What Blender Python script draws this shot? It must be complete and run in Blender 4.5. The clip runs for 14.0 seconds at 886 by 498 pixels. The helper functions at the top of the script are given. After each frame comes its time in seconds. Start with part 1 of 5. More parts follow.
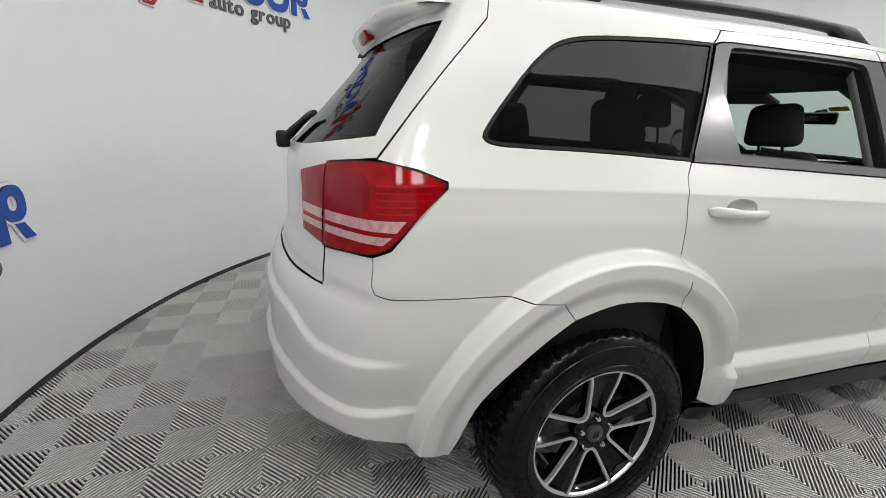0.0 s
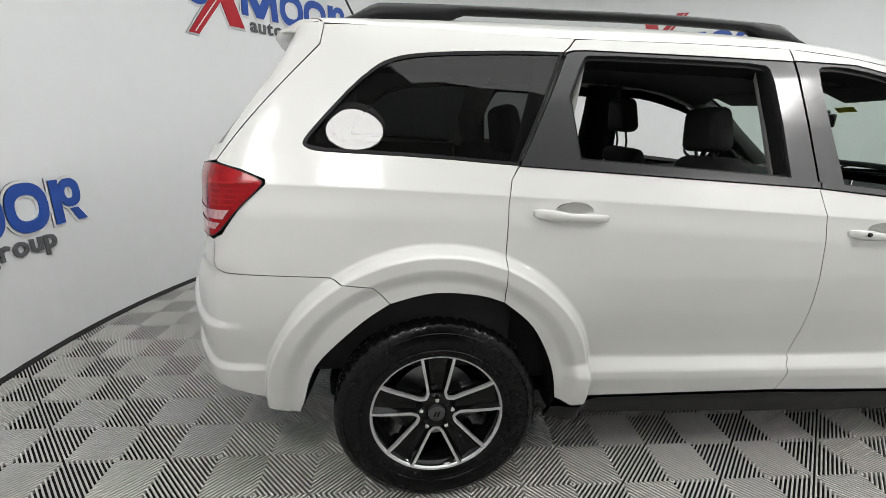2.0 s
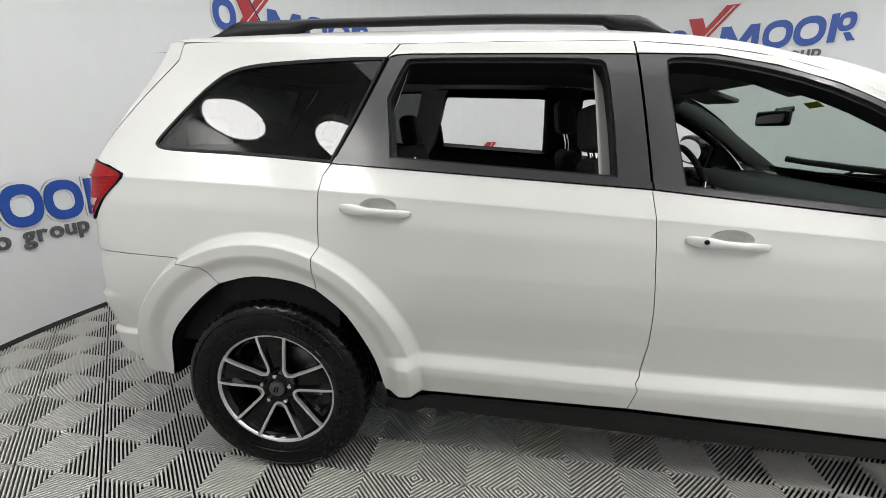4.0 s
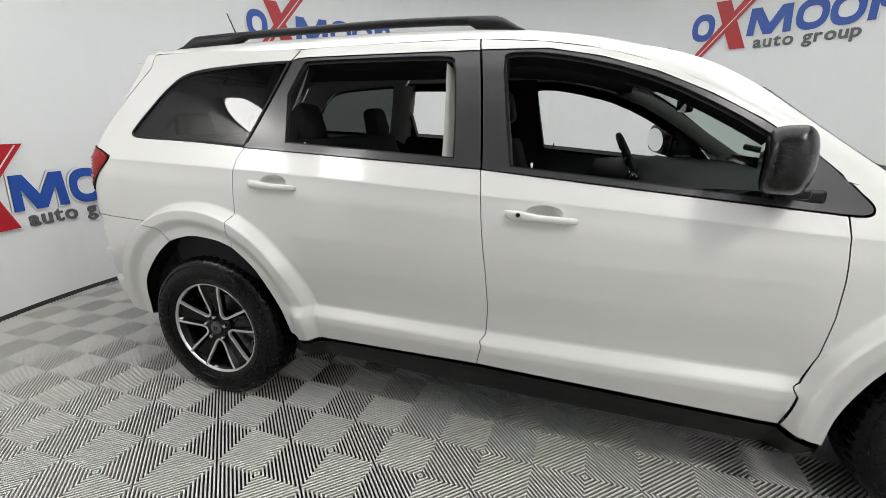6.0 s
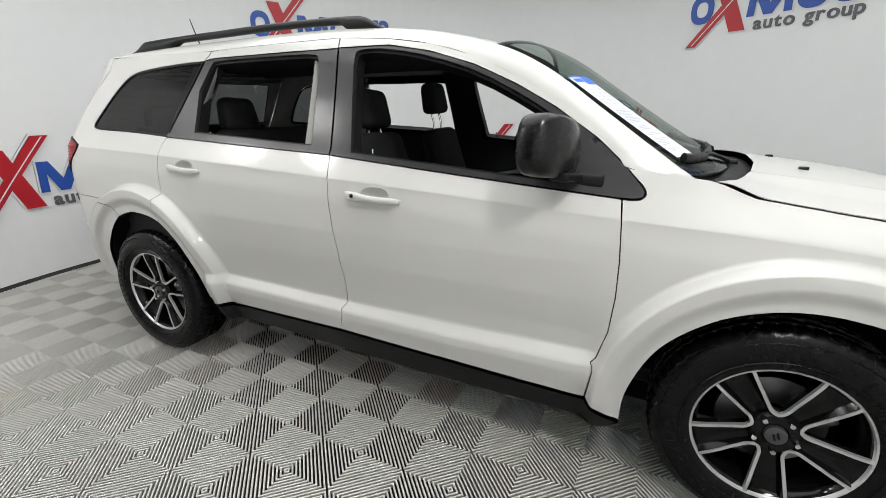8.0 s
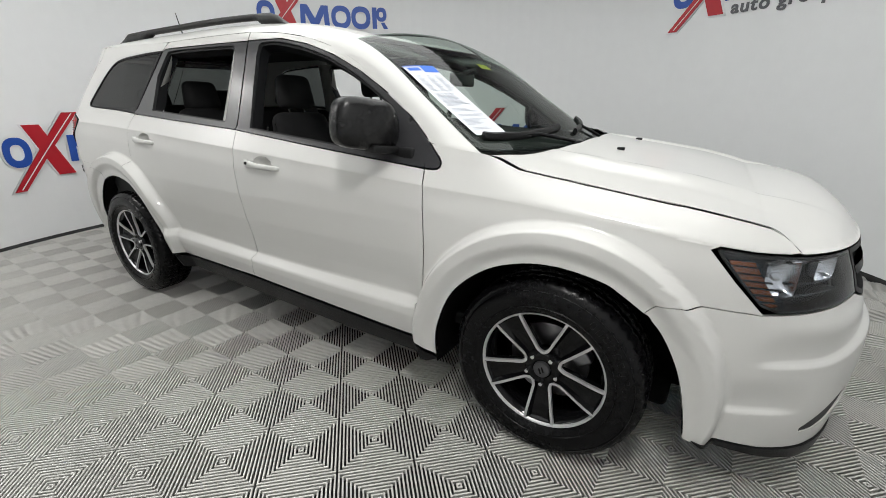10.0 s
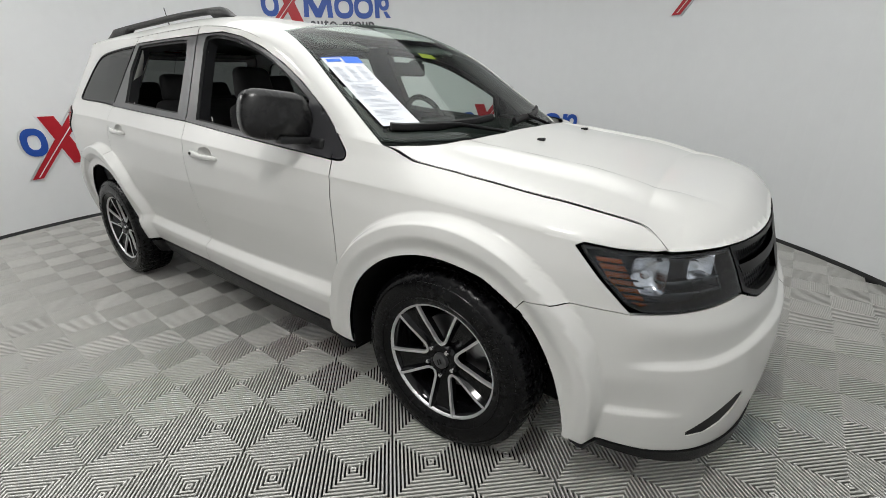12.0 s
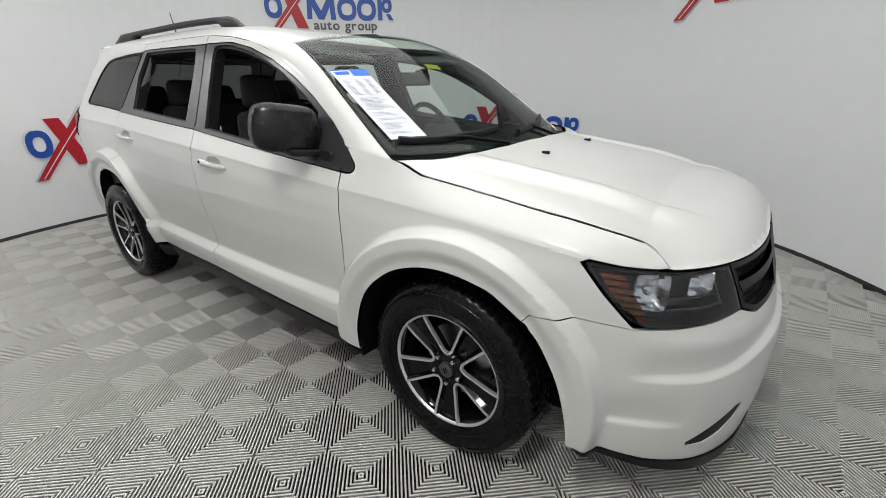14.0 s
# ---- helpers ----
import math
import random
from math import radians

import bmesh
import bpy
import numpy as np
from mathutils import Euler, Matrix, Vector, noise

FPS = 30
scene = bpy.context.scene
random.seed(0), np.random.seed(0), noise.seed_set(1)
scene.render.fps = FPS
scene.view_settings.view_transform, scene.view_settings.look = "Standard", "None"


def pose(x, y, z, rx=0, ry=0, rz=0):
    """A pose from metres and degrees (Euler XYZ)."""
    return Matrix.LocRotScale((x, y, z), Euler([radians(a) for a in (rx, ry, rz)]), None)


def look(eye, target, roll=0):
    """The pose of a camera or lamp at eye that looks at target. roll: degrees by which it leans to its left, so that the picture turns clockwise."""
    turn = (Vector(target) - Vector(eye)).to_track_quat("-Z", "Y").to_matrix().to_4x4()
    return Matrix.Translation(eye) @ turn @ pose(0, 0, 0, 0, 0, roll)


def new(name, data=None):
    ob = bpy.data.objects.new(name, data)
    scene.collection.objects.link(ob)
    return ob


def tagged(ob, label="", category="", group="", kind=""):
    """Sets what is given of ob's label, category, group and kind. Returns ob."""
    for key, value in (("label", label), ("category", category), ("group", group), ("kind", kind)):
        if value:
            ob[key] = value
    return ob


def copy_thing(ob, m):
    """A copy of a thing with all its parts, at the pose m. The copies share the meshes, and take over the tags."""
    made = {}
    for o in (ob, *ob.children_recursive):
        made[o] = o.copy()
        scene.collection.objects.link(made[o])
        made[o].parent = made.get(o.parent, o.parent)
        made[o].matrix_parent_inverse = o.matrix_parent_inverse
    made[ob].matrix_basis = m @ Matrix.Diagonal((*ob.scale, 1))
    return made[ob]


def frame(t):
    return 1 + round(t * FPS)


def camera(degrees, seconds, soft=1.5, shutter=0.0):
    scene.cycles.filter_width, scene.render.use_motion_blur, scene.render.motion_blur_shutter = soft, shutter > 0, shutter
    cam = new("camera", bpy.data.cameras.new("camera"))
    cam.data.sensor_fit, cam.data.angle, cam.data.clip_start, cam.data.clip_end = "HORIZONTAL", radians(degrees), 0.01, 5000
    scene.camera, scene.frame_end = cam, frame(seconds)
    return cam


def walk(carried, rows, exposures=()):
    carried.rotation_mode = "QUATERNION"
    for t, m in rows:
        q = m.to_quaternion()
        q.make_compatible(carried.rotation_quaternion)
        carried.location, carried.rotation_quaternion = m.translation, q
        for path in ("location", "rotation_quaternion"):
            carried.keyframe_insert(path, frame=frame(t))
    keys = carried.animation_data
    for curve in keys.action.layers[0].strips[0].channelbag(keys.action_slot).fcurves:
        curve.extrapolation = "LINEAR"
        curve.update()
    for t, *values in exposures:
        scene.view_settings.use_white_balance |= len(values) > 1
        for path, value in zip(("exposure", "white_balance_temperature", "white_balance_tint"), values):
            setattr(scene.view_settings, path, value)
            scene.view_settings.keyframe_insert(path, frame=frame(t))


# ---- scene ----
cam = camera(91.9, 14.0, 0.8)
PATH = [
    (0, (-0.866, -1.78, 1.293), (-0.217, 0.022, 0.719), 2.1),
    (0.5, (-0.734, -1.975, 1.309), (-0.19, -0.14, 0.729), 2.1),
    (1, (-0.559, -2.051, 1.325), (-0.121, -0.187, 0.748), 1.9),
    (1.5, (-0.314, -2.071, 1.324), (0.025, -0.185, 0.752), 1.6),
    (2, (-0.146, -2.135, 1.33), (0.088, -0.233, 0.759), 1.5),
    (2.5, (0.051, -2.246, 1.319), (0.178, -0.333, 0.75), 1.4),
    (3, (0.279, -2.238, 1.318), (0.292, -0.318, 0.759), 1.4),
    (3.2, (0.394, -2.22, 1.32), (0.363, -0.298, 0.768), 1.3),
    (5.3, (1.299, -2.275, 1.31), (0.851, -0.398, 0.785), 0.0),
    (5.5, (1.383, -2.284, 1.323), (0.907, -0.419, 0.781), 0.0),
    (6, (1.596, -2.362, 1.301), (1.047, -0.523, 0.738), -0.0),
    (6.5, (1.81, -2.375, 1.312), (1.189, -0.563, 0.736), 0.0),
    (7, (2.037, -2.292, 1.309), (1.358, -0.507, 0.715), 0.1),
    (7.2, (2.116, -2.288, 1.291), (1.411, -0.511, 0.703), 0.0),
    (9.3, (2.97, -2.197, 1.305), (2.066, -0.535, 0.656), -0.4),
    (9.5, (3.066, -2.213, 1.293), (2.145, -0.562, 0.64), -0.1),
    (10, (3.272, -2.191, 1.289), (2.299, -0.574, 0.625), -0.1),
    (10.5, (3.434, -2.052, 1.282), (2.414, -0.473, 0.6), -0.2),
    (11, (3.579, -1.955, 1.284), (2.521, -0.407, 0.588), -0.3),
    (11.5, (3.659, -1.923, 1.29), (2.571, -0.4, 0.585), -0.6),
    (12, (3.688, -1.928, 1.294), (2.587, -0.416, 0.586), -0.7),
    (12.5, (3.688, -1.944, 1.315), (2.585, -0.436, 0.603), -0.6),
    (13, (3.69, -1.96, 1.334), (2.59, -0.449, 0.624), -0.4),
    (13.5, (3.689, -1.961, 1.345), (2.59, -0.449, 0.635), -0.3),
    (14, (3.676, -1.955, 1.355), (2.579, -0.445, 0.638), -0.4),
]
walk(cam, [(t, look(eye, target, roll)) for t, eye, target, roll in PATH], ((0.0, .28), (3.0, .34), (5.5, .3), (7.0, .28), (9.5, .15), (11.0, .08), (14.0, .05)))

# ---- light ----
world = bpy.data.worlds.new("World")
scene.world = world
world.use_nodes = True
world.node_tree.nodes["Background"].inputs[0].default_value = (0.9, 0.95, 1.0, 1)
world.node_tree.nodes["Background"].inputs[1].default_value = 0.02
BOOTH = Vector((1.524, -0.085, 0.0))    # middle of the round booth
RADIUS = 3.643
CEILING = 3.25
LAMP_GLOW = 1.8


# ---- materials ----
def material(name, color=(0.5, 0.5, 0.5), rough=0.5, metal=0.0, coat=0.0, spec=0.5, transmission=0.0, ior=1.45, glow=0.0, grain=0.0, scale=40.0, bump=0.0, vary=0.0, coat_rough=0.03):
    m = bpy.data.materials.new(name)
    m.use_nodes = True
    nt = m.node_tree
    b = nt.nodes["Principled BSDF"]
    b.inputs["Base Color"].default_value = (*color, 1)
    b.inputs["Roughness"].default_value = rough
    b.inputs["Metallic"].default_value = metal
    b.inputs["Coat Weight"].default_value = coat
    b.inputs["Coat Roughness"].default_value = coat_rough
    b.inputs["Specular IOR Level"].default_value = spec
    b.inputs["Transmission Weight"].default_value = transmission
    b.inputs["IOR"].default_value = ior
    if glow:
        b.inputs["Emission Color"].default_value = (*color, 1)
        b.inputs["Emission Strength"].default_value = glow
    if grain or bump or vary:
        co = nt.nodes.new("ShaderNodeTexCoord")
        fine = nt.nodes.new("ShaderNodeTexNoise")
        fine.inputs["Scale"].default_value = scale
        fine.inputs["Detail"].default_value = 6
        nt.links.new(co.outputs["Object"], fine.inputs["Vector"])
        broad = nt.nodes.new("ShaderNodeTexNoise")
        broad.inputs["Scale"].default_value = scale * 0.06
        broad.inputs["Detail"].default_value = 4
        nt.links.new(co.outputs["Object"], broad.inputs["Vector"])
        mixed = nt.nodes.new("ShaderNodeMix")
        mixed.data_type = "FLOAT"
        mixed.inputs[0].default_value = 0.5
        nt.links.new(fine.outputs["Fac"], mixed.inputs[2])
        nt.links.new(broad.outputs["Fac"], mixed.inputs[3])
        if grain:
            ramp = nt.nodes.new("ShaderNodeValToRGB")
            ramp.color_ramp.elements[0].position, ramp.color_ramp.elements[1].position = 0.3, 0.7
            ramp.color_ramp.elements[0].color = (*[c * (1 - grain) for c in color], 1)
            ramp.color_ramp.elements[1].color = (*[min(1, c * (1 + grain)) for c in color], 1)
            nt.links.new(mixed.outputs[0], ramp.inputs[0])
            nt.links.new(ramp.outputs[0], b.inputs["Base Color"])
        if vary:
            rng = nt.nodes.new("ShaderNodeMapRange")
            rng.inputs["From Min"].default_value, rng.inputs["From Max"].default_value = 0.3, 0.7
            rng.inputs["To Min"].default_value, rng.inputs["To Max"].default_value = max(0, rough - vary), min(1, rough + vary)
            nt.links.new(mixed.outputs[0], rng.inputs["Value"])
            nt.links.new(rng.outputs["Result"], b.inputs["Roughness"])
        if bump:
            bp = nt.nodes.new("ShaderNodeBump")
            bp.inputs["Strength"].default_value = bump
            bp.inputs["Distance"].default_value = 0.002
            nt.links.new(fine.outputs["Fac"], bp.inputs["Height"])
            nt.links.new(bp.outputs["Normal"], b.inputs["Normal"])
    return m


def glass(name, tint, reflect=1.7):
    """A thin pane: tinted see-through with a mirror layer."""
    m = bpy.data.materials.new(name)
    m.use_nodes = True
    nt = m.node_tree
    nt.nodes.remove(nt.nodes["Principled BSDF"])
    out = nt.nodes["Material Output"]
    see, gloss = nt.nodes.new("ShaderNodeBsdfTransparent"), nt.nodes.new("ShaderNodeBsdfGlossy")
    see.inputs["Color"].default_value = (*tint, 1)
    gloss.inputs["Roughness"].default_value = 0.0
    fr = nt.nodes.new("ShaderNodeLayerWeight")
    fr.inputs["Blend"].default_value = 0.5
    last = fr.outputs["Facing"]
    for op, value in (("POWER", 5.0), ("MULTIPLY", 0.9), ("ADD", 0.038), ("MULTIPLY", reflect)):
        k = nt.nodes.new("ShaderNodeMath")
        k.operation, k.use_clamp = op, True
        k.inputs[1].default_value = value
        nt.links.new(last, k.inputs[0])
        last = k.outputs[0]
    mix = nt.nodes.new("ShaderNodeMixShader")
    nt.links.new(k.outputs[0], mix.inputs[0])
    nt.links.new(see.outputs[0], mix.inputs[1])
    nt.links.new(gloss.outputs[0], mix.inputs[2])
    nt.links.new(mix.outputs[0], out.inputs[0])
    return m


PAINT = material("pearl_white_paint", (0.575, 0.572, 0.553), 0.34, coat=0.62, grain=0.012, scale=6, coat_rough=0.10)
BLACK_TRIM = material("satin_black_trim", (0.026, 0.026, 0.028), 0.32, coat=0.22, coat_rough=0.15, grain=0.05, scale=60)
PLASTIC = material("grained_black_plastic", (0.007, 0.007, 0.0075), 0.40, spec=0.3, grain=0.15, scale=400, bump=0.25, vary=0.06)
MIRROR_SHELL = material("fine_grained_black_shell", (0.007, 0.007, 0.0075), 0.27, spec=0.4, grain=0.12, scale=400, bump=0.04, vary=0.03)
GLOSS_BLACK = material("gloss_black", (0.004, 0.004, 0.0045), 0.08, spec=0.28)
VOID = material("underbody_black", (0.004, 0.004, 0.004), 0.9, spec=0.1, grain=0.3, scale=12)
RUBBER = material("tyre_rubber", (0.004, 0.004, 0.0045), 0.26, spec=0.2, grain=0.2, scale=60, bump=0.12, vary=0.12)
SEAL = material("rubber_seal", (0.008, 0.008, 0.009), 0.5, spec=0.2, grain=0.1)
SILVER = material("machined_aluminium", (0.62, 0.62, 0.63), 0.36, metal=0.75, vary=0.06, scale=80)
STEEL = material("brake_steel", (0.25, 0.25, 0.26), 0.4, metal=1.0, grain=0.2, scale=30)
CHROME = material("chrome", (0.8, 0.8, 0.81), 0.08, metal=1.0)
SILVERED = material("lamp_reflector", (0.82, 0.83, 0.85), 0.20, metal=1.0, grain=0.1, scale=200)
TINTED = glass("tinted_glass", (0.085, 0.093, 0.089), 0.85)
CLEAR = glass("windscreen_glass", (0.58, 0.67, 0.62), 0.65)
RED_LENS = material("red_lens", (0.25, 0.002, 0.005), 0.10, spec=0.16, coat=0.05, grain=0.4, scale=30)
RED_RIB = material("bright_red_rib", (0.33, 0.005, 0.008), 0.2, spec=0.2, coat=0.1)
RED_DARK = material("dark_red_reflector", (0.19, 0.001, 0.004), 0.15, spec=0.2, coat=0.1)
WHITE_LENS = material("clear_ribbed_lens", (0.47, 0.26, 0.265), 0.15, coat=0.5, grain=0.4, scale=60)
LAMP_COVER = glass("headlamp_cover", (0.78, 0.80, 0.83), 1.3)
LAMP_BOWL = material("headlamp_bowl", (0.045, 0.050, 0.058), 0.22, metal=0.4, coat=0.6)
AMBER = material("amber_reflector", (0.26, 0.055, 0.008), 0.2, coat=0.7, grain=0.7, scale=90)
GRILLE_BLACK = material("dull_grille_black", (0.006, 0.006, 0.006), 0.45, spec=0.2, grain=0.2, scale=60)
CLOTH = material("black_seat_cloth", (0.012, 0.012, 0.013), 0.85, grain=0.3, scale=300, bump=0.3)
DASH = material("black_dashboard", (0.010, 0.011, 0.011), 0.6, spec=0.2, grain=0.15, scale=200, bump=0.2)
HEADLINER = material("headliner_fabric", (0.10, 0.10, 0.098), 0.9, grain=0.06, scale=200, bump=0.1)
PILLAR_TRIM = material("grey_pillar_trim", (0.42, 0.42, 0.40), 0.6, grain=0.04, scale=100)
WALL = material("booth_wall_paint", (0.76, 0.767, 0.772), 0.55, grain=0.02, scale=9, bump=0.05, vary=0.08)
CEIL = material("ceiling_paint", (0.45, 0.45, 0.45), 0.8, grain=0.02, scale=6)
BASE = material("black_wall_base", (0.01, 0.01, 0.01), 0.5, grain=0.1)
TILE = material("grey_plastic_tile", (0.53, 0.522, 0.495), 0.36, spec=0.6, grain=0.10, scale=25, vary=0.1)


def vary_pieces(m, spread):
    """Lets each piece of a material be a little lighter or darker than the next."""
    nt = m.node_tree
    b = nt.nodes["Principled BSDF"]
    link = b.inputs["Base Color"].links[0]
    info, rng, mix = nt.nodes.new("ShaderNodeObjectInfo"), nt.nodes.new("ShaderNodeMapRange"), nt.nodes.new("ShaderNodeVectorMath")
    rng.inputs["To Min"].default_value, rng.inputs["To Max"].default_value = 1 - spread, 1 + spread
    mix.operation = "MULTIPLY"
    nt.links.new(info.outputs["Random"], rng.inputs["Value"])
    nt.links.new(link.from_socket, mix.inputs[0])
    nt.links.new(rng.outputs["Result"], mix.inputs[1])
    nt.links.new(mix.outputs[0], b.inputs["Base Color"])


vary_pieces(TILE, 0.07)
UNDER = material("dark_subfloor", (0.008, 0.008, 0.008), 0.9, grain=0.2, scale=10)
BLUE = material("blue_sign_face", (0.018, 0.075, 0.36), 0.35, grain=0.05, scale=20)
RED = material("red_sign_face", (0.42, 0.012, 0.022), 0.35, grain=0.05, scale=20)
GREY = material("grey_sign_face", (0.10, 0.10, 0.11), 0.4, grain=0.05, scale=20)
WHITE = material("white_sign_edge", (0.75, 0.75, 0.76), 0.45, grain=0.02)
PAPER = material("white_paper", (0.64, 0.66, 0.70), 0.7, grain=0.015, scale=60)
PRINT = material("printed_grey", (0.45, 0.47, 0.52), 0.7)
PRINT_BLUE = material("printed_blue", (0.03, 0.14, 0.6), 0.6)
YELLOW = material("yellow_sticker", (0.55, 0.55, 0.03), 0.6)
GLOW = material("lit_diffuser", (0.985, 1.0, 0.985), 0.6, glow=LAMP_GLOW)
# glow of the fill lamp added at the front
FILL_GLOW = material("lit_round_diffuser", (1.0, 0.985, 0.96), 0.6, glow=84.0)
REAR_GLOW = material("lit_rear_diffuser", (1.0, 0.985, 0.96), 0.6, glow=24.0)
DARK_ROOM = material("dark_passage_paint", (0.03, 0.03, 0.03), 0.7, grain=0.1)
MIRROR = material("mirror_glass", (0.85, 0.86, 0.87), 0.01, metal=1.0)


# ---- set of the body: a gentle stretch of the car's first shape to its true lengths, widths and heights ----
ALONG = ((0, 0, 0, 0.0104), (0, 0, 1, 0.0011), (0, 0, 2, 0.0005), (0, 0, 3, -0.0036), (0, 0, 4, -0.0164), (0, 2, 0, 0.0061), (0, 2, 1, 0.0101), (0, 2, 2, -0.0074), (0, 4, 0, -0.0152), (1, 0, 0, -0.0396), (1, 0, 1, -0.0096), (1, 0, 2, 0.0079), (1, 0, 3, 0.0110), (1, 2, 0, 0.0382), (1, 2, 1, -0.0091), (2, 0, 0, 0.0190), (2, 0, 1, -0.0044), (2, 0, 2, 0.0028), (2, 2, 0, 0.0262), (3, 0, 0, 0.0385), (3, 0, 1, 0.0089), (4, 0, 0, -0.0579))
ACROSS = ((0, 1, 0, -0.0127), (0, 1, 1, -0.0226), (0, 1, 2, -0.0466), (0, 1, 3, 0.0394), (0, 3, 0, -0.0133), (0, 3, 1, 0.0040), (1, 1, 0, -0.0005), (1, 1, 1, -0.0139), (1, 1, 2, 0.0810), (1, 3, 0, -0.0152), (2, 1, 0, 0.0463), (2, 1, 1, 0.0165), (3, 1, 0, 0.0115))
UPWARD = ((0, 0, 0, -0.0418), (0, 0, 1, -0.0210), (0, 0, 2, -0.0007), (0, 0, 3, 0.0237), (0, 0, 4, 0.0102), (0, 2, 0, 0.0197), (0, 2, 1, 0.0096), (0, 2, 2, 0.0107), (0, 4, 0, 0.0104), (1, 0, 0, -0.0379), (1, 0, 1, 0.0172), (1, 0, 2, 0.0045), (1, 0, 3, 0.0135), (1, 2, 0, 0.0051), (1, 2, 1, -0.0029), (2, 0, 0, 0.0212), (2, 0, 1, 0.0413), (2, 0, 2, -0.0004), (2, 2, 0, -0.0098), (3, 0, 0, 0.0415), (3, 0, 1, -0.0235), (4, 0, 0, 0.0037))
body_on = False


def settle(p):
    """Takes points of the first body shape to their true place; both sides alike."""
    p = np.atleast_2d(np.asarray(p, float))
    x, y, z = (p[:, 0] - 1.4) / 2.4, p[:, 1] / .9, (p[:, 2] - .9) / .8
    return p + np.stack([sum(c * x ** i * y ** j * z ** k for i, j, k, c in row) for row in (ALONG, ACROSS, UPWARD)], 1)


def settle_normals(p, n):
    """Normals of the settled surface, by the stretch's own slopes."""
    h = 1e-3
    p, n = np.asarray(p, float), np.asarray(n, float)
    jac = np.stack([(settle(p + np.eye(3)[k] * h) - settle(p - np.eye(3)[k] * h)) / (2 * h) for k in range(3)], 2)
    out = np.einsum("nji,nj->ni", np.linalg.inv(jac), n)
    return out / np.maximum(1e-9, np.linalg.norm(out, axis=1))[:, None]


# ---- building helpers ----
def mesh_object(name, verts, faces, mat, parent=None, label="", smooth=True, normals=None):
    if body_on:
        if normals is not None:
            normals = settle_normals(verts, normals)
        verts = settle(verts)
    me = bpy.data.meshes.new(name)
    me.from_pydata([tuple(v) for v in verts], [], faces)
    for m in (mat if isinstance(mat, (list, tuple)) else [mat]):
        me.materials.append(m)
    if smooth:
        me.shade_smooth()
    if normals is not None:
        me.normals_split_custom_set_from_vertices([tuple(n) for n in normals])
    me.update()
    ob = new(name, me)
    if parent is not None:
        ob.parent = parent
    if label:
        tagged(ob, label)
    return ob


def part(name, bm, mat, parent=None, label="", angle=40):
    me = bpy.data.meshes.new(name)
    if body_on:
        for v, c in zip(bm.verts, settle([tuple(v.co) for v in bm.verts])):
            v.co = c
    bm.normal_update()
    for e in bm.edges:
        if len(e.link_faces) == 2 and e.calc_face_angle(0) > radians(angle):
            e.smooth = False
    for f in bm.faces:
        f.smooth = True
    bm.to_mesh(me)
    bm.free()
    for m in (mat if isinstance(mat, (list, tuple)) else [mat]):
        me.materials.append(m)
    ob = new(name, me)
    if parent is not None:
        ob.parent = parent
    if label:
        tagged(ob, label)
    return ob


def empty(name, label, category, group="", kind=""):
    return tagged(new(name), label, category, group, kind)


def rounded_box(size, bevel, m=None, segments=3, taper=(1, 1)):
    bm = bmesh.new()
    bmesh.ops.create_cube(bm, size=1)
    for v in bm.verts:
        k = (v.co.z + 0.5)
        v.co.x *= size[0] * (1 + (taper[0] - 1) * k)
        v.co.y *= size[1] * (1 + (taper[1] - 1) * k)
        v.co.z *= size[2]
    if bevel:
        bmesh.ops.bevel(bm, geom=bm.edges[:], offset=bevel, segments=segments, profile=0.6, affect="EDGES")
    if m is not None:
        bmesh.ops.transform(bm, matrix=m, verts=bm.verts[:])
    return bm


def merged(*bms):
    out = bmesh.new()
    for b in bms:
        tmp = bpy.data.meshes.new("tmp")
        b.to_mesh(tmp)
        b.free()
        out.from_mesh(tmp)
        bpy.data.meshes.remove(tmp)
    return out


def tube(points, radius, sides=10, flat=1.0, closed=False):
    """A bmesh tube along points."""
    bm = bmesh.new()
    pts = [Vector(p) for p in points]
    n = len(pts)
    rings = []
    for i, p in enumerate(pts):
        a = pts[(i - 1) % n] if (i or closed) else pts[0]
        b = pts[(i + 1) % n] if (i < n - 1 or closed) else pts[-1]
        d = (b - a).normalized()
        ref = Vector((0, 0, 1)) if abs(d.z) < 0.9 else Vector((1, 0, 0))
        s = d.cross(ref).normalized()
        t = s.cross(d)
        r = radius[i] if isinstance(radius, (list, tuple)) else radius
        rings.append([bm.verts.new(p + s * r * math.cos(k) + t * r * flat * math.sin(k)) for k in (2 * math.pi * j / sides for j in range(sides))])
    for i in range(n if closed else n - 1):
        q, w = rings[i], rings[(i + 1) % n]
        for j in range(sides):
            bm.faces.new((q[j], q[(j + 1) % sides], w[(j + 1) % sides], w[j]))
    if not closed:
        bm.faces.new(rings[0][::-1])
        bm.faces.new(rings[-1])
    bmesh.ops.recalc_face_normals(bm, faces=bm.faces[:])
    return bm


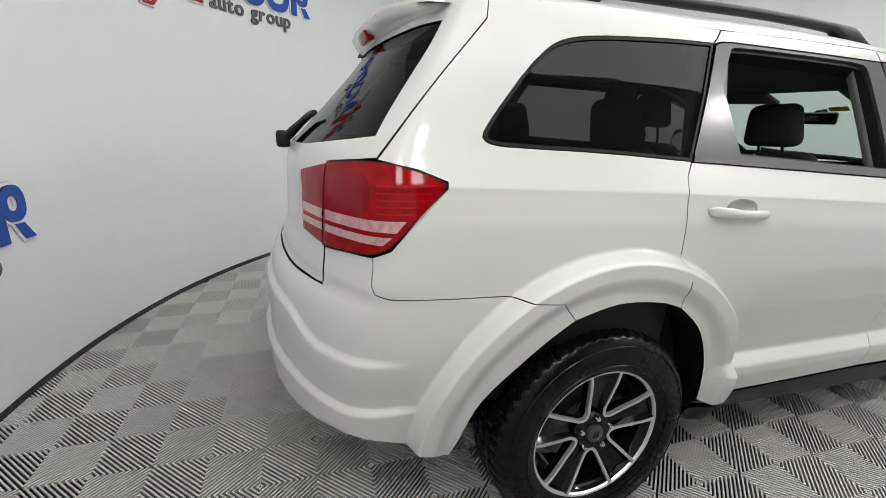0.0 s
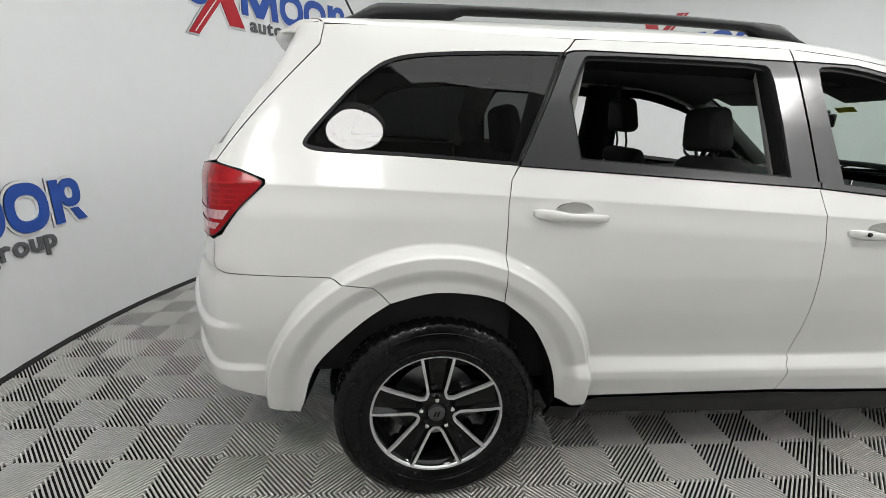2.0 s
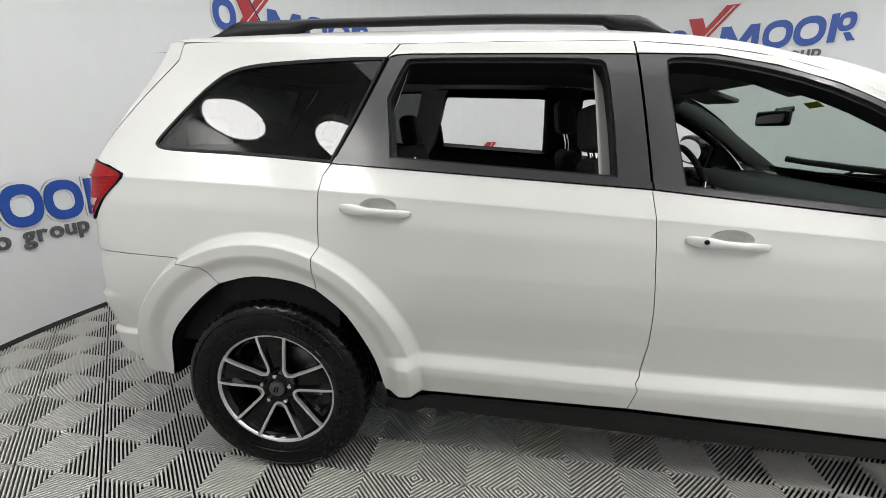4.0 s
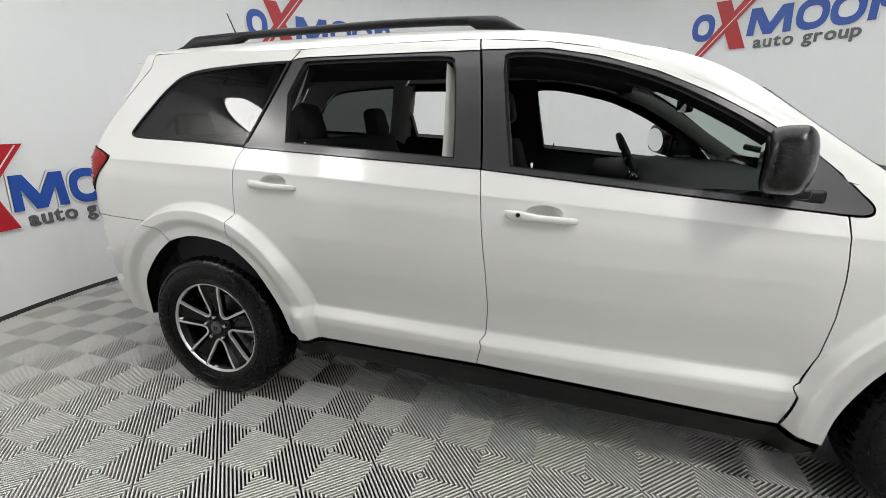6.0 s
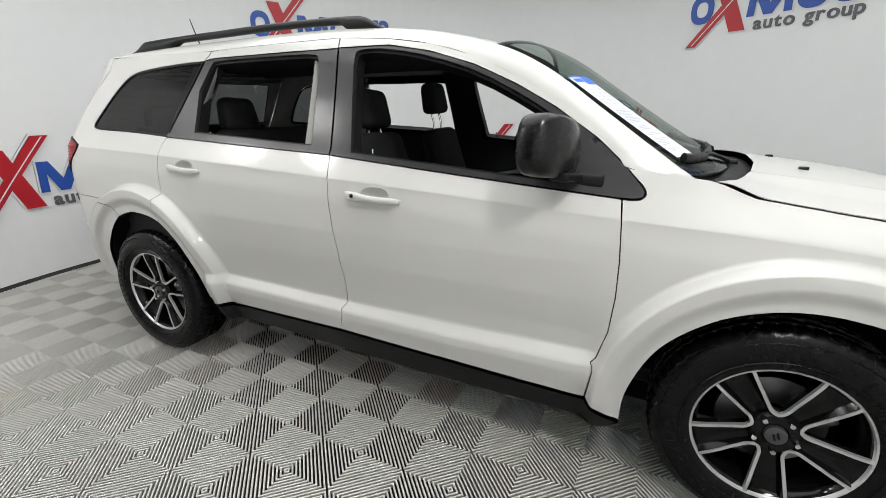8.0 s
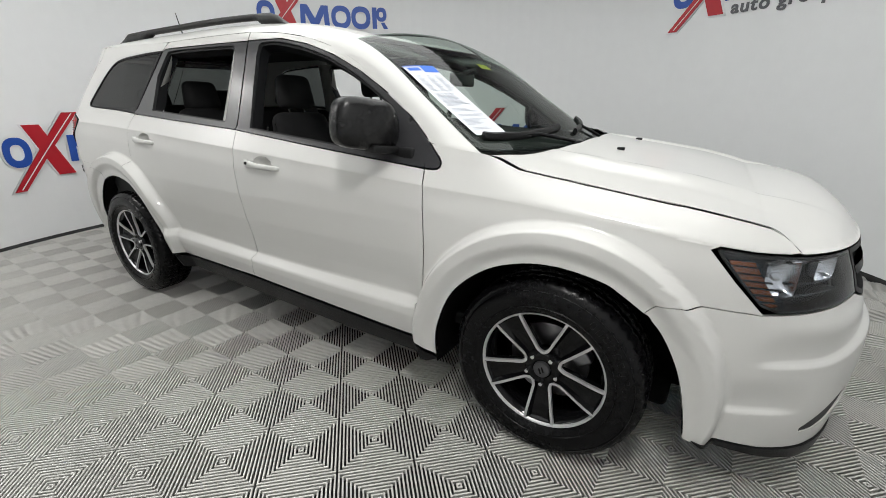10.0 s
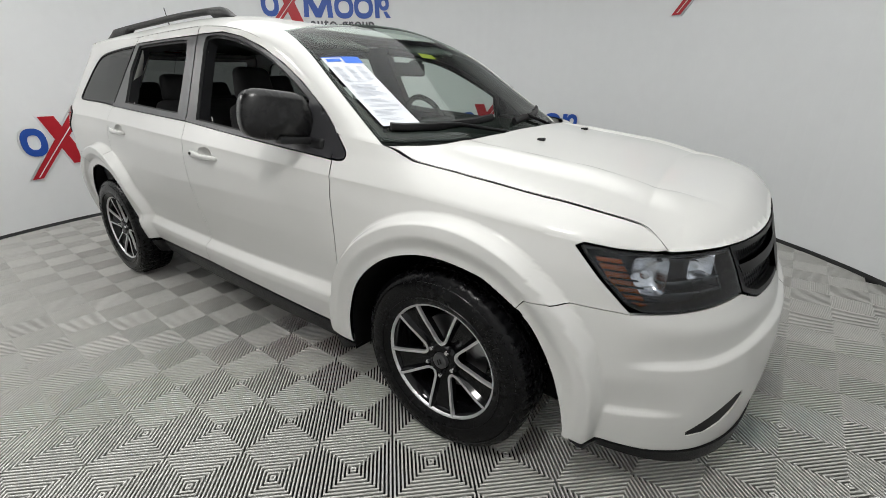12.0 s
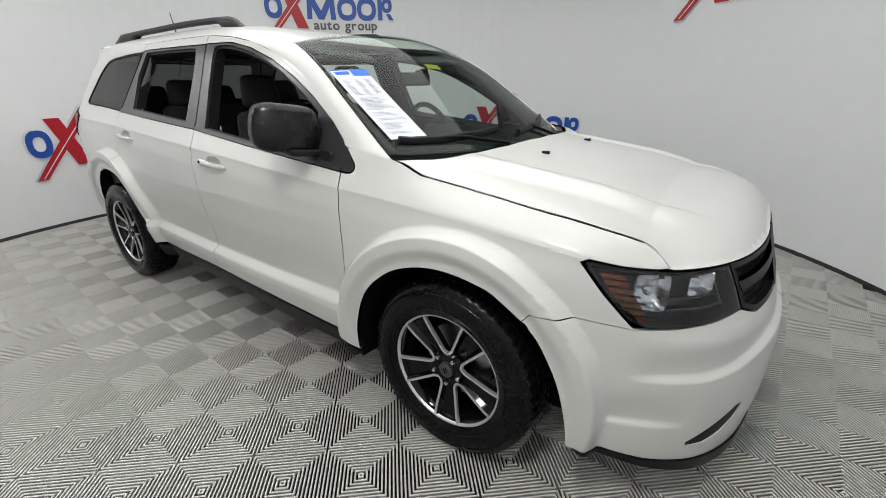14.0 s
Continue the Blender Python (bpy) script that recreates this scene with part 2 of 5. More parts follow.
def lathe(profile, sides=64, ripple=None):
    """Turns (radius, y) pairs about the y axis; ripple(j, i, r) may change a radius."""
    bm = bmesh.new()
    rings = []
    for j in range(sides):
        a = 2 * math.pi * j / sides
        row = []
        for i, (r, y) in enumerate(profile):
            q = ripple(j, i, r) if ripple else r
            row.append(bm.verts.new((q * math.cos(a), y, q * math.sin(a))))
        rings.append(row)
    for j in range(sides):
        q, w = rings[j], rings[(j + 1) % sides]
        for i in range(len(profile) - 1):
            bm.faces.new((q[i], q[i + 1], w[i + 1], w[i]))
    bmesh.ops.remove_doubles(bm, verts=bm.verts[:], dist=1e-6)
    bmesh.ops.recalc_face_normals(bm, faces=bm.faces[:])
    return bm


def inside(poly, pts):
    """Which of the points lie in the polygon."""
    px, py = pts[:, 0], pts[:, 1]
    hit = np.zeros(len(pts), bool)
    a = np.array(poly)
    b = np.roll(a, -1, 0)
    for (x0, y0), (x1, y1) in zip(a, b):
        if y0 == y1:
            continue
        k = ((y0 > py) != (y1 > py)) & (px < (x1 - x0) * (py - y0) / (y1 - y0) + x0)
        hit ^= k
    return hit


def gap_to(poly, pts):
    """Distance of each point from the polygon's edge."""
    best = np.full(len(pts), 1e9)
    a = np.array(poly)
    for p, q in zip(a, np.roll(a, -1, 0)):
        d = q - p
        k = np.clip(((pts - p) @ d) / max(1e-12, d @ d), 0, 1)
        best = np.minimum(best, np.hypot(*(pts - p - k[:, None] * d).T))
    return best


def shrink(poly, by):
    a = np.array(poly, float)
    area = sum(p[0] * q[1] - q[0] * p[1] for p, q in zip(a, np.roll(a, -1, 0)))
    side = 1 if area > 0 else -1
    out = []
    for i in range(len(a)):
        p, c, q = a[i - 1], a[i], a[(i + 1) % len(a)]
        n1 = np.array((-(c - p)[1], (c - p)[0])) / max(1e-9, np.linalg.norm(c - p))
        n2 = np.array((-(q - c)[1], (q - c)[0])) / max(1e-9, np.linalg.norm(q - c))
        n = n1 + n2
        k = max(0.6, n @ n / 2)
        out.append(tuple(c + side * by * n / k))
    return out


def dense(poly, step):
    out = []
    for p, q in zip(poly, poly[1:] + poly[:1]):
        n = max(1, int(math.ceil(math.dist(p, q) / step)))
        out += [(p[0] + (q[0] - p[0]) * i / n, p[1] + (q[1] - p[1]) * i / n) for i in range(n)]
    return out


def curved(poly, rounds=1, keep=()):
    """Rounds a polygon's corners (corner cutting), but for the corners whose number is in keep."""
    for _ in range(rounds):
        out, kept = [], []
        n = len(poly)
        for i in range(n):
            p, c, q = poly[i - 1], poly[i], poly[(i + 1) % n]
            if i in keep:
                kept.append(len(out))
                out.append(c)
            else:
                out.append((c[0] * .75 + p[0] * .25, c[1] * .75 + p[1] * .25))
                out.append((c[0] * .75 + q[0] * .25, c[1] * .75 + q[1] * .25))
        poly, keep = out, kept
    return poly


from mathutils.geometry import delaunay_2d_cdt


def fill(outline, holes, step, rows=None):
    """Triangles of a flat region with holes: points, faces and the edge loops."""
    loops = [dense(list(outline), step)] + [dense(list(h), step) for h in holes]
    pts = [p for lp in loops for p in lp]
    edges, at = [], 0
    spans = []
    for lp in loops:
        edges += [(at + i, at + (i + 1) % len(lp)) for i in range(len(lp))]
        spans.append(range(at, at + len(lp)))
        at += len(lp)
    a = np.array(loops[0])
    lo, hi = a.min(0), a.max(0)
    gx, gy = np.meshgrid(np.arange(lo[0] + step / 2, hi[0], step), np.arange(lo[1] + step / 2, hi[1], step))
    g = np.c_[gx.ravel(), gy.ravel()]
    if rows is not None:
        near = rows[(rows[:, 0] > lo[0]) & (rows[:, 0] < hi[0]) & (rows[:, 1] > lo[1]) & (rows[:, 1] < hi[1])]
        if len(near):
            cell = set(map(tuple, np.floor(near / (step * .9)).astype(int)))
            base = np.floor(g / (step * .9)).astype(int)
            clear = np.array([not any((i + di, j + dj) in cell for di in (-1, 0, 1) for dj in (-1, 0, 1)) for i, j in base], bool)
            # thin rows of one crease that run into those of another
            kept, used = [], set()
            for p in near:
                k = (round(p[0] / .0045), round(p[1] / .0045))
                if k not in used:
                    used.add(k)
                    kept.append(p)
            g = np.concatenate((g[clear], np.array(kept)))
    edge = step * (.3 if rows is not None else .45)
    ok = inside(loops[0], g) & (gap_to(loops[0], g) > edge)
    for lp in loops[1:]:
        ok &= ~inside(lp, g) & (gap_to(lp, g) > edge)
    pts += [tuple(p) for p in g[ok]]
    v, e, f, ov, oe, of = delaunay_2d_cdt([Vector(p) for p in pts], edges, [], 0, 1e-7)
    vv = np.array([tuple(p) for p in v])
    tri = np.array([t for t in f if len(t) == 3])
    mid = vv[tri].mean(1)
    ok = inside(loops[0], mid)
    for lp in loops[1:]:
        ok &= ~inside(lp, mid)
    back = {}
    for i, o in enumerate(ov):
        for k in o:
            back[k] = i
    return vv, tri[ok], [[back[i] for i in s] for s in spans]


def sheet(name, outline, surface, mat, parent, holes=(), step=0.025, depth=0.012, gap=0.0013, lift=0.0, label="", both=True, out=None):
    """A panel on a surface(u, v) -> (x, y, z), with folded edges; on both sides of the car unless both is False. Returns the objects."""
    outline = shrink(outline, gap) if gap else list(outline)
    vv, tri, loops = fill(outline, holes, step, FEATURES if step == .012 else None)
    e = 1.5e-3
    uu, ww = vv[:, 0], vv[:, 1]
    P = surface(uu, ww)
    U = surface(uu + e, ww) - surface(uu - e, ww)
    V = surface(uu, ww + e) - surface(uu, ww - e)
    N = np.cross(U, V)
    N /= np.maximum(1e-12, np.linalg.norm(N, axis=1))[:, None]
    mid = np.array(out if out is not None else (1.4, 0, 0.75))
    if ((P - mid) * N).sum() < 0:
        N = -N
    P = P + N * lift
    verts, norms = list(P), list(N)
    faces = []
    for a, b, c in tri:
        n = np.cross(P[b] - P[a], P[c] - P[a])
        faces.append((a, b, c) if n @ N[a] > 0 else (a, c, b))
    if depth:
        for which, lp in enumerate(loops):
            n = len(lp)
            base = len(verts)
            rim = P[lp]
            away = np.cross(np.roll(rim, -1, 0) - np.roll(rim, 1, 0), N[lp])
            away /= np.maximum(1e-12, np.linalg.norm(away, axis=1))[:, None]
            if (((rim - rim.mean(0)) * away).sum() > 0) == (which > 0):
                away = -away            # the folded edge faces out of the panel, or into its hole
            for k, w in zip(lp, away):
                verts += [P[k], P[k] - N[k] * depth]
                norms += [w, w]
            for i in range(n):
                a, b = base + 2 * i, base + 2 * ((i + 1) % n)
                faces.append((a, b, b + 1, a + 1))
    verts, norms = np.array(verts), np.array(norms)
    made = [mesh_object(name, verts, faces, mat, parent, label, True, norms)]
    if both:
        flip = np.array((1, -1, 1))
        made.append(mesh_object(name, verts * flip, [tuple(f[::-1]) for f in faces], mat, parent, label, True, norms * flip))
    return made


def strip(rows):
    """Quads between rows of points: verts, faces."""
    n = len(rows[0])
    verts = [p for r in rows for p in r]
    faces = [(i * n + j, i * n + j + 1, (i + 1) * n + j + 1, (i + 1) * n + j) for i in range(len(rows) - 1) for j in range(n - 1)]
    return verts, faces


def both_sides(name, verts, faces, mat, parent, label=""):
    a = mesh_object(name, verts, faces, mat, parent, label)
    b = mesh_object(name, [(v[0], -v[1], v[2]) for v in verts], [tuple(f[::-1]) for f in faces], mat, parent, label)
    return a, b


# ---- booth ----
def on_wall(s, z, base_angle, inward=0.0):
    a = radians(base_angle) - s / RADIUS
    r = RADIUS - inward
    return (BOOTH.x + r * math.cos(a), BOOTH.y + r * math.sin(a), z)


OPEN_FROM, OPEN_TO, OPEN_TOP = 234.0, 262.0, 2.6     # way in, behind the camera


def build_wall():
    t, n = 0.12, 150
    span = [OPEN_TO - 360 + (OPEN_FROM - OPEN_TO + 360) * i / n for i in range(n + 1)]
    verts, faces = [], []
    for a in span:
        c, s = math.cos(radians(a)), math.sin(radians(a))
        for r, z in ((RADIUS, 0.03), (RADIUS, CEILING), (RADIUS + t, CEILING), (RADIUS + t, 0.03)):
            verts.append((BOOTH.x + r * c, BOOTH.y + r * s, z))
    for i in range(n):
        for k in range(4):
            a, b = 4 * i + k, 4 * i + (k + 1) % 4
            faces.append((a, a + 4, b + 4, b))
    faces += [(0, 1, 2, 3), (4 * n + 3, 4 * n + 2, 4 * n + 1, 4 * n)]
    wall = tagged(mesh_object("wall_round", verts, faces, WALL, smooth=False), "smooth white painted curved wall of the photo booth", "wall", kind="structure")
    # header over the way in
    verts, faces = [], []
    m = 16
    for i in range(m + 1):
        a = radians(OPEN_FROM + (OPEN_TO - OPEN_FROM) * i / m)
        c, s = math.cos(a), math.sin(a)
        for r, z in ((RADIUS, OPEN_TOP), (RADIUS, CEILING), (RADIUS + t, CEILING), (RADIUS + t, OPEN_TOP)):
            verts.append((BOOTH.x + r * c, BOOTH.y + r * s, z))
    for i in range(m):
        for k in range(4):
            a, b = 4 * i + k, 4 * i + (k + 1) % 4
            faces.append((a, a + 4, b + 4, b))
    tagged(mesh_object("wall_header", verts, faces, WALL, smooth=False), "white wall over the way in", "wall", kind="structure")
    # dark gap under the wall
    verts, faces = [], []
    for a in span:
        c, s = math.cos(radians(a)), math.sin(radians(a))
        for r, z in ((RADIUS - 0.006, -0.02), (RADIUS - 0.006, 0.028), (RADIUS + 0.05, 0.028)):
            verts.append((BOOTH.x + r * c, BOOTH.y + r * s, z))
    for i in range(n):
        for k in range(2):
            faces.append((3 * i + k, 3 * i + 3 + k, 3 * i + 4 + k, 3 * i + 1 + k))
    tagged(mesh_object("baseboard", verts, faces, BASE), "black strip along the foot of the wall", "baseboard", kind="structure")
    # panel joints
    for a in (179.55, 57.1):
        bm = bmesh.new()
        q = [bm.verts.new(on_wall(s, z, a, 0.0015)) for s, z in ((-.0015, .03), (.0015, .03), (.0015, CEILING), (-.0015, CEILING))]
        bm.faces.new(q)
        tagged(part("trim", bm, WALL), "thin joint between two wall panels", "trim", kind="structure")


def disc(radius, z, mid, sides=96, up=True):
    bm = bmesh.new()
    bmesh.ops.create_circle(bm, cap_ends=True, segments=sides, radius=radius, matrix=Matrix.Translation((mid.x, mid.y, z)))
    if not up:
        bmesh.ops.reverse_faces(bm, faces=bm.faces[:])
    return bm


def build_ceiling():
    bm = disc(RADIUS + 0.2, CEILING, BOOTH, up=False)
    top = bmesh.ops.extrude_face_region(bm, geom=bm.faces[:])
    bmesh.ops.translate(bm, vec=(0, 0, 0.1), verts=[v for v in top["geom"] if isinstance(v, bmesh.types.BMVert)])
    bmesh.ops.recalc_face_normals(bm, faces=bm.faces[:])
    tagged(part("ceiling", bm, CEIL), "dark painted ceiling of the booth", "ceiling", kind="structure")
    lamp = empty("ceiling_light", "large lit white ceiling light panel over the car", "ceiling light")
    near, far, r = -2.15, 1.9, 2.6      # straight sides, towards the way in and behind the car
    n0, f0 = math.asin((near - BOOTH.y) / r), math.asin((far - BOOTH.y) / r)
    turns = [*np.linspace(n0, f0, 40), *np.linspace(math.pi - f0, math.pi - n0, 40)]
    arc_pts = [(BOOTH.x + r * math.cos(t), BOOTH.y + r * math.sin(t)) for t in turns]
    for nm, grow, z, mat, lab in (("frame", 1.012, CEILING - .03, WHITE, ""), ("diffuser", 1.0, CEILING - .06, GLOW, "lit white diffuser")):
        bm = bmesh.new()
        f = bm.faces.new([bm.verts.new((BOOTH.x + (x - BOOTH.x) * grow, BOOTH.y + (y - BOOTH.y) * grow, z)) for x, y in arc_pts])
        g = bmesh.ops.extrude_face_region(bm, geom=[f])
        bmesh.ops.translate(bm, vec=(0, 0, .03), verts=[v for v in g["geom"] if isinstance(v, bmesh.types.BMVert)])
        bmesh.ops.recalc_face_normals(bm, faces=bm.faces[:])
        part(nm, bm, mat, lamp, lab)


def build_passage():
    a = radians((OPEN_FROM + OPEN_TO) / 2)
    d = Vector((math.cos(a), math.sin(a), 0))
    side = Vector((-d.y, d.x, 0))
    o = BOOTH + d * (RADIUS * math.cos(radians(OPEN_TO - OPEN_FROM) / 2) + .02)
    w, deep = 3.0, 3.6
    c = [o - side * w, o + side * w, o + side * w + d * deep, o - side * w + d * deep]
    for k in (1, 2, 3):
        p, q = c[k % 4], c[(k + 1) % 4]
        n = (q - p).cross(Vector((0, 0, 1))).normalized()
        bm = bmesh.new()
        vs = [bm.verts.new(p), bm.verts.new(q), bm.verts.new(q + n * .1), bm.verts.new(p + n * .1)]
        f = bm.faces.new(vs)
        g = bmesh.ops.extrude_face_region(bm, geom=[f])
        bmesh.ops.translate(bm, vec=(0, 0, CEILING), verts=[v for v in g["geom"] if isinstance(v, bmesh.types.BMVert)])
        bmesh.ops.recalc_face_normals(bm, faces=bm.faces[:])
        tagged(part("wall_passage", bm, DARK_ROOM), "dark painted wall of the way in", "wall", kind="structure")
    for nm, z in (("ceiling_passage", CEILING + .012), ("floor_passage", -0.03)):
        bm = bmesh.new()
        f = bm.faces.new([bm.verts.new(p + Vector((0, 0, z))) for p in c])
        g = bmesh.ops.extrude_face_region(bm, geom=[f])
        bmesh.ops.translate(bm, vec=(0, 0, .08 if z > 1 else -.08), verts=[v for v in g["geom"] if isinstance(v, bmesh.types.BMVert)])
        bmesh.ops.recalc_face_normals(bm, faces=bm.faces[:])
        tagged(part(nm, bm, DARK_ROOM), "dark surface of the way in", "ceiling" if z > 1 else "floor", kind="structure")
    # round lamps on the ceiling on the side of the way in
    # the last, flush one is an unseen lamp added to brighten the car's side
    for x, y, drop in ((-.49, -2.25, .52), (-1.3, -2.0, .58), (3.3, -2.3, 0)):
        lamp = empty("round_lamp", "bright round lamp on the ceiling beside the light panel", "lamp", "round ceiling lamps")
        lamp.location = (x, y, CEILING - drop)
        if drop:
            part("stem", tube([(0, 0, -.03), (0, 0, drop)], .012), WHITE, lamp)
            part("back", disc(.22, -.004, Vector((0, 0, 0)), 48), WHITE, lamp)
        part("diffuser", disc(0.22, -0.052, Vector((0, 0, 0)), 48, False), REAR_GLOW if drop else FILL_GLOW, lamp, "lit white diffuser")
        fr = lathe([(0.22, 0.0), (0.235, 0.0), (0.235, 0.05), (0.22, 0.05), (0.22, 0.0)], 48)
        bmesh.ops.transform(fr, matrix=pose(0, 0, -0.052, 90, 0, 0), verts=fr.verts[:])
        part("frame", fr, WHITE, lamp)


def plate(name, outline, holes, base_angle, base_z, mat, parent, back, thick, step=0.04):
    """A flat cut-out fixed on the round wall."""
    def surf(s, z):
        a, r = radians(base_angle) - s / RADIUS, RADIUS - back - thick
        return np.stack((BOOTH.x + r * np.cos(a), BOOTH.y + r * np.sin(a), z + base_z), -1)
    return sheet(name, outline, surf, mat, parent, holes, step, thick, 0, 0, "", False, (BOOTH.x * 1.0 + 30 * math.cos(radians(base_angle - 13)), BOOTH.y + 30 * math.sin(radians(base_angle - 13)), base_z))


def oval(cx, cz, rx, rz, n=28, power=2.4):
    out = []
    for i in range(n):
        a = 2 * math.pi * i / n
        c, s = math.cos(a), math.sin(a)
        out.append((cx + rx * math.copysign(abs(c) ** (2 / power), c), cz + rz * math.copysign(abs(s) ** (2 / power), s)))
    return out


def build_sign(base_angle, base_z):
    """The wall sign: plain rings, bars and crossed strokes in blue, red and grey on white edges."""
    sign = empty("wall_sign", "raised blue and red wall sign with a grey lower line", "sign", "signs round the booth wall")
    h = 0.25
    blue = []
    for cx, rx in ((0.125, 0.118), (1.15, 0.138), (1.435, 0.138)):
        blue.append(("ring", oval(cx, h / 2, rx, h / 2 + .008), [oval(cx, h / 2, rx - .06, h / 2 - .055)]))
    blue.append(("block", [(0.575, 0), (0.645, 0), (0.652, .15), (0.735, 0), (0.815, 0), (0.905, .15), (0.912, 0), (0.985, 0), (0.97, h), (0.875, h), (0.78, .10), (0.685, h), (0.59, h)], []))
    blue.append(("bar", [(1.60, 0), (1.665, 0), (1.665, h), (1.60, h)], []))
    blue.append(("ring", oval(1.735, .168, .075, .082), [oval(1.73, .168, .03, .034)]))
    blue.append(("bar", [(1.72, .075), (1.775, .075), (1.83, 0), (1.765, 0)], []))
    red = [("stroke", [(0.0, -.22), (0.10, -.22), (0.74, .46), (0.60, .46)], []), ("stroke", [(0.22, .36), (0.37, .36), (0.585, -.11), (0.43, -.11)], [])]
    for kind, mat, thick in ((blue, BLUE, .012), (red, RED, .018)):
        for nm, poly, holes in kind:
            poly, holes = [(x * .89, z) for x, z in poly], [[(x * .89, z) for x, z in hh] for hh in holes]
            plate("edge", shrink(poly, -.014), [shrink(hh, .014) for hh in holes], base_angle, base_z, WHITE, sign, .002, thick * .5)
            plate(nm, poly, holes, base_angle, base_z, mat, sign, .002 + thick * .5 + .001, thick * .5)
    # pale line along the long red stroke
    plate("line", [(x * .89, z) for x, z in ((0.058, -.205), (0.070, -.205), (0.69, .45), (0.678, .45))], [], base_angle, base_z, WHITE, sign, .021, .002)
    # the lower line, letter by letter
    x = .585
    for ch in "auto group":
        if ch == " ":
            x += .055
            continue
        curve = bpy.data.curves.new("letter", "FONT")
        curve.body, curve.size, curve.extrude, curve.offset = ch, .155, .005, .0035
        ob = bpy.data.objects.new("letter", curve)
        me = bpy.data.meshes.new_from_object(ob)
        bpy.data.objects.remove(ob)
        co = [tuple(v.co) for v in me.vertices]
        left, right = min(c[0] for c in co), max(c[0] for c in co)
        for v, c in zip(me.vertices, co):
            v.co = on_wall(x + (c[0] - left) * 1.05, base_z - .115 + c[1], base_angle, .009 + c[2])
        me.materials.clear()
        me.materials.append(GREY)
        letter = new("letter", me)
        letter.parent = sign
        x += (right - left) * 1.05 + .014
    return sign


def build_signs():
    for angle, z in ((193.1, .706), (151.5, 2.154), (111.1, .706), (70.8, 2.154)):
        build_sign(angle, z)


TILE_SIDE, CELL, RIBS = 0.4, 0.2, 10


def tile_mesh():
    """One ribbed floor tile: four cells of slanting ribs, and its rim."""
    verts, faces = [], []
    pitch = CELL / math.sqrt(2) / RIBS
    w, h = pitch * 0.47, 0.019

    def rib(p, q):
        d = Vector((q[0] - p[0], q[1] - p[1], 0))
        if d.length < .006:
            return
        n = Vector((-d.y, d.x, 0)).normalized() * (w / 2)
        a, b = Vector((*p, 0)), Vector((*q, 0))
        i = len(verts)
        c = n * 0.82
        d.normalize()

        def mitre(e, off):
            k = 1 if min(abs(e.y - m) for m in (-CELL, 0, CELL)) < 1e-5 else 0
            return off - d * (off[k] / d[k])
        na, nb, ca, cb = mitre(a, n), mitre(b, n), mitre(a, c), mitre(b, c)
        low, lip = Vector((0, 0, -h)), Vector((0, 0, -.0014))
        # a flat top on a narrower stem
        verts.extend([a - na * .3 + low, a - na + lip, a - ca, a + ca, a + na + lip, a + na * .3 + low])
        verts.extend([b - nb * .3 + low, b - nb + lip, b - cb, b + cb, b + nb + lip, b + nb * .3 + low])
        for k in range(5):
            faces.append((i + k, i + k + 1, i + 7 + k, i + 6 + k)[::-1])

    for ci in (0, 1):
        for cj in (0, 1):
            ox, oy = (ci - 1) * CELL, (cj - 1) * CELL
            down = (ci + cj) % 2 == 0       # ribs run round the tile's middle
            for k in range(2 * RIBS):
                c = (k + .5) / RIBS * CELL      # x + y = c in the cell
                p = (min(c, CELL), max(0, c - CELL))
                q = (max(0, c - CELL), min(c, CELL))
                if not down:
                    p, q = (CELL - p[0], p[1]), (CELL - q[0], q[1])
                rib((ox + p[0], oy + p[1]), (ox + q[0], oy + q[1]))
    me = bpy.data.meshes.new("tile")
    me.from_pydata([tuple(v) for v in verts], [], faces)
    me.materials.append(TILE)
    me.update()
    return me


def build_floor():
    bm = disc(RADIUS + 0.25, -0.0195, BOOTH)
    low = bmesh.ops.extrude_face_region(bm, geom=bm.faces[:])
    bmesh.ops.translate(bm, vec=(0, 0, -0.1), verts=[v for v in low["geom"] if isinstance(v, bmesh.types.BMVert)])
    bmesh.ops.recalc_face_normals(bm, faces=bm.faces[:])
    floor = tagged(part("floor", bm, UNDER), "booth floor of grey ribbed interlocking plastic tiles", "floor", kind="structure")
    me = tile_mesh()
    first = pose(2.536, -.968, 0, 0, 0, -2.61)
    for i in range(-14, 11):
        for j in range(-10, 14):
            m = first @ Matrix.Translation((TILE_SIDE * i, TILE_SIDE * j, 0))
            if (m.translation - BOOTH).length < RADIUS + 0.20:
                t = new("tile", me)
                t.matrix_basis = m
                t.parent = floor


build_wall()
build_ceiling()
build_passage()
build_signs()

# ---- shape of the car body, rear axle at x = 0, nose towards +x ----
def soft_table(xs, ys, blur):
    """A lookup that rounds the corners of a polyline over about blur."""
    lo, hi = xs[0] - 3 * blur, xs[-1] + 3 * blur
    n = int((hi - lo) / (blur / 6)) + 2
    gx = np.linspace(lo, hi, n)
    step = gx[1] - gx[0]
    gy = np.interp(gx, xs, ys)
    k = np.exp(-0.5 * (np.arange(-24, 25) * step / (blur * .5)) ** 2)
    k /= k.sum()
    gy = np.convolve(np.pad(gy, 24, mode="edge"), k, "valid")
    return lambda x: np.interp(x, gx, gy)


def smooth(a, b, x):
    t = np.clip((np.asarray(x, float) - a) / (b - a), 0, 1)
    return t * t * (3 - 2 * t)


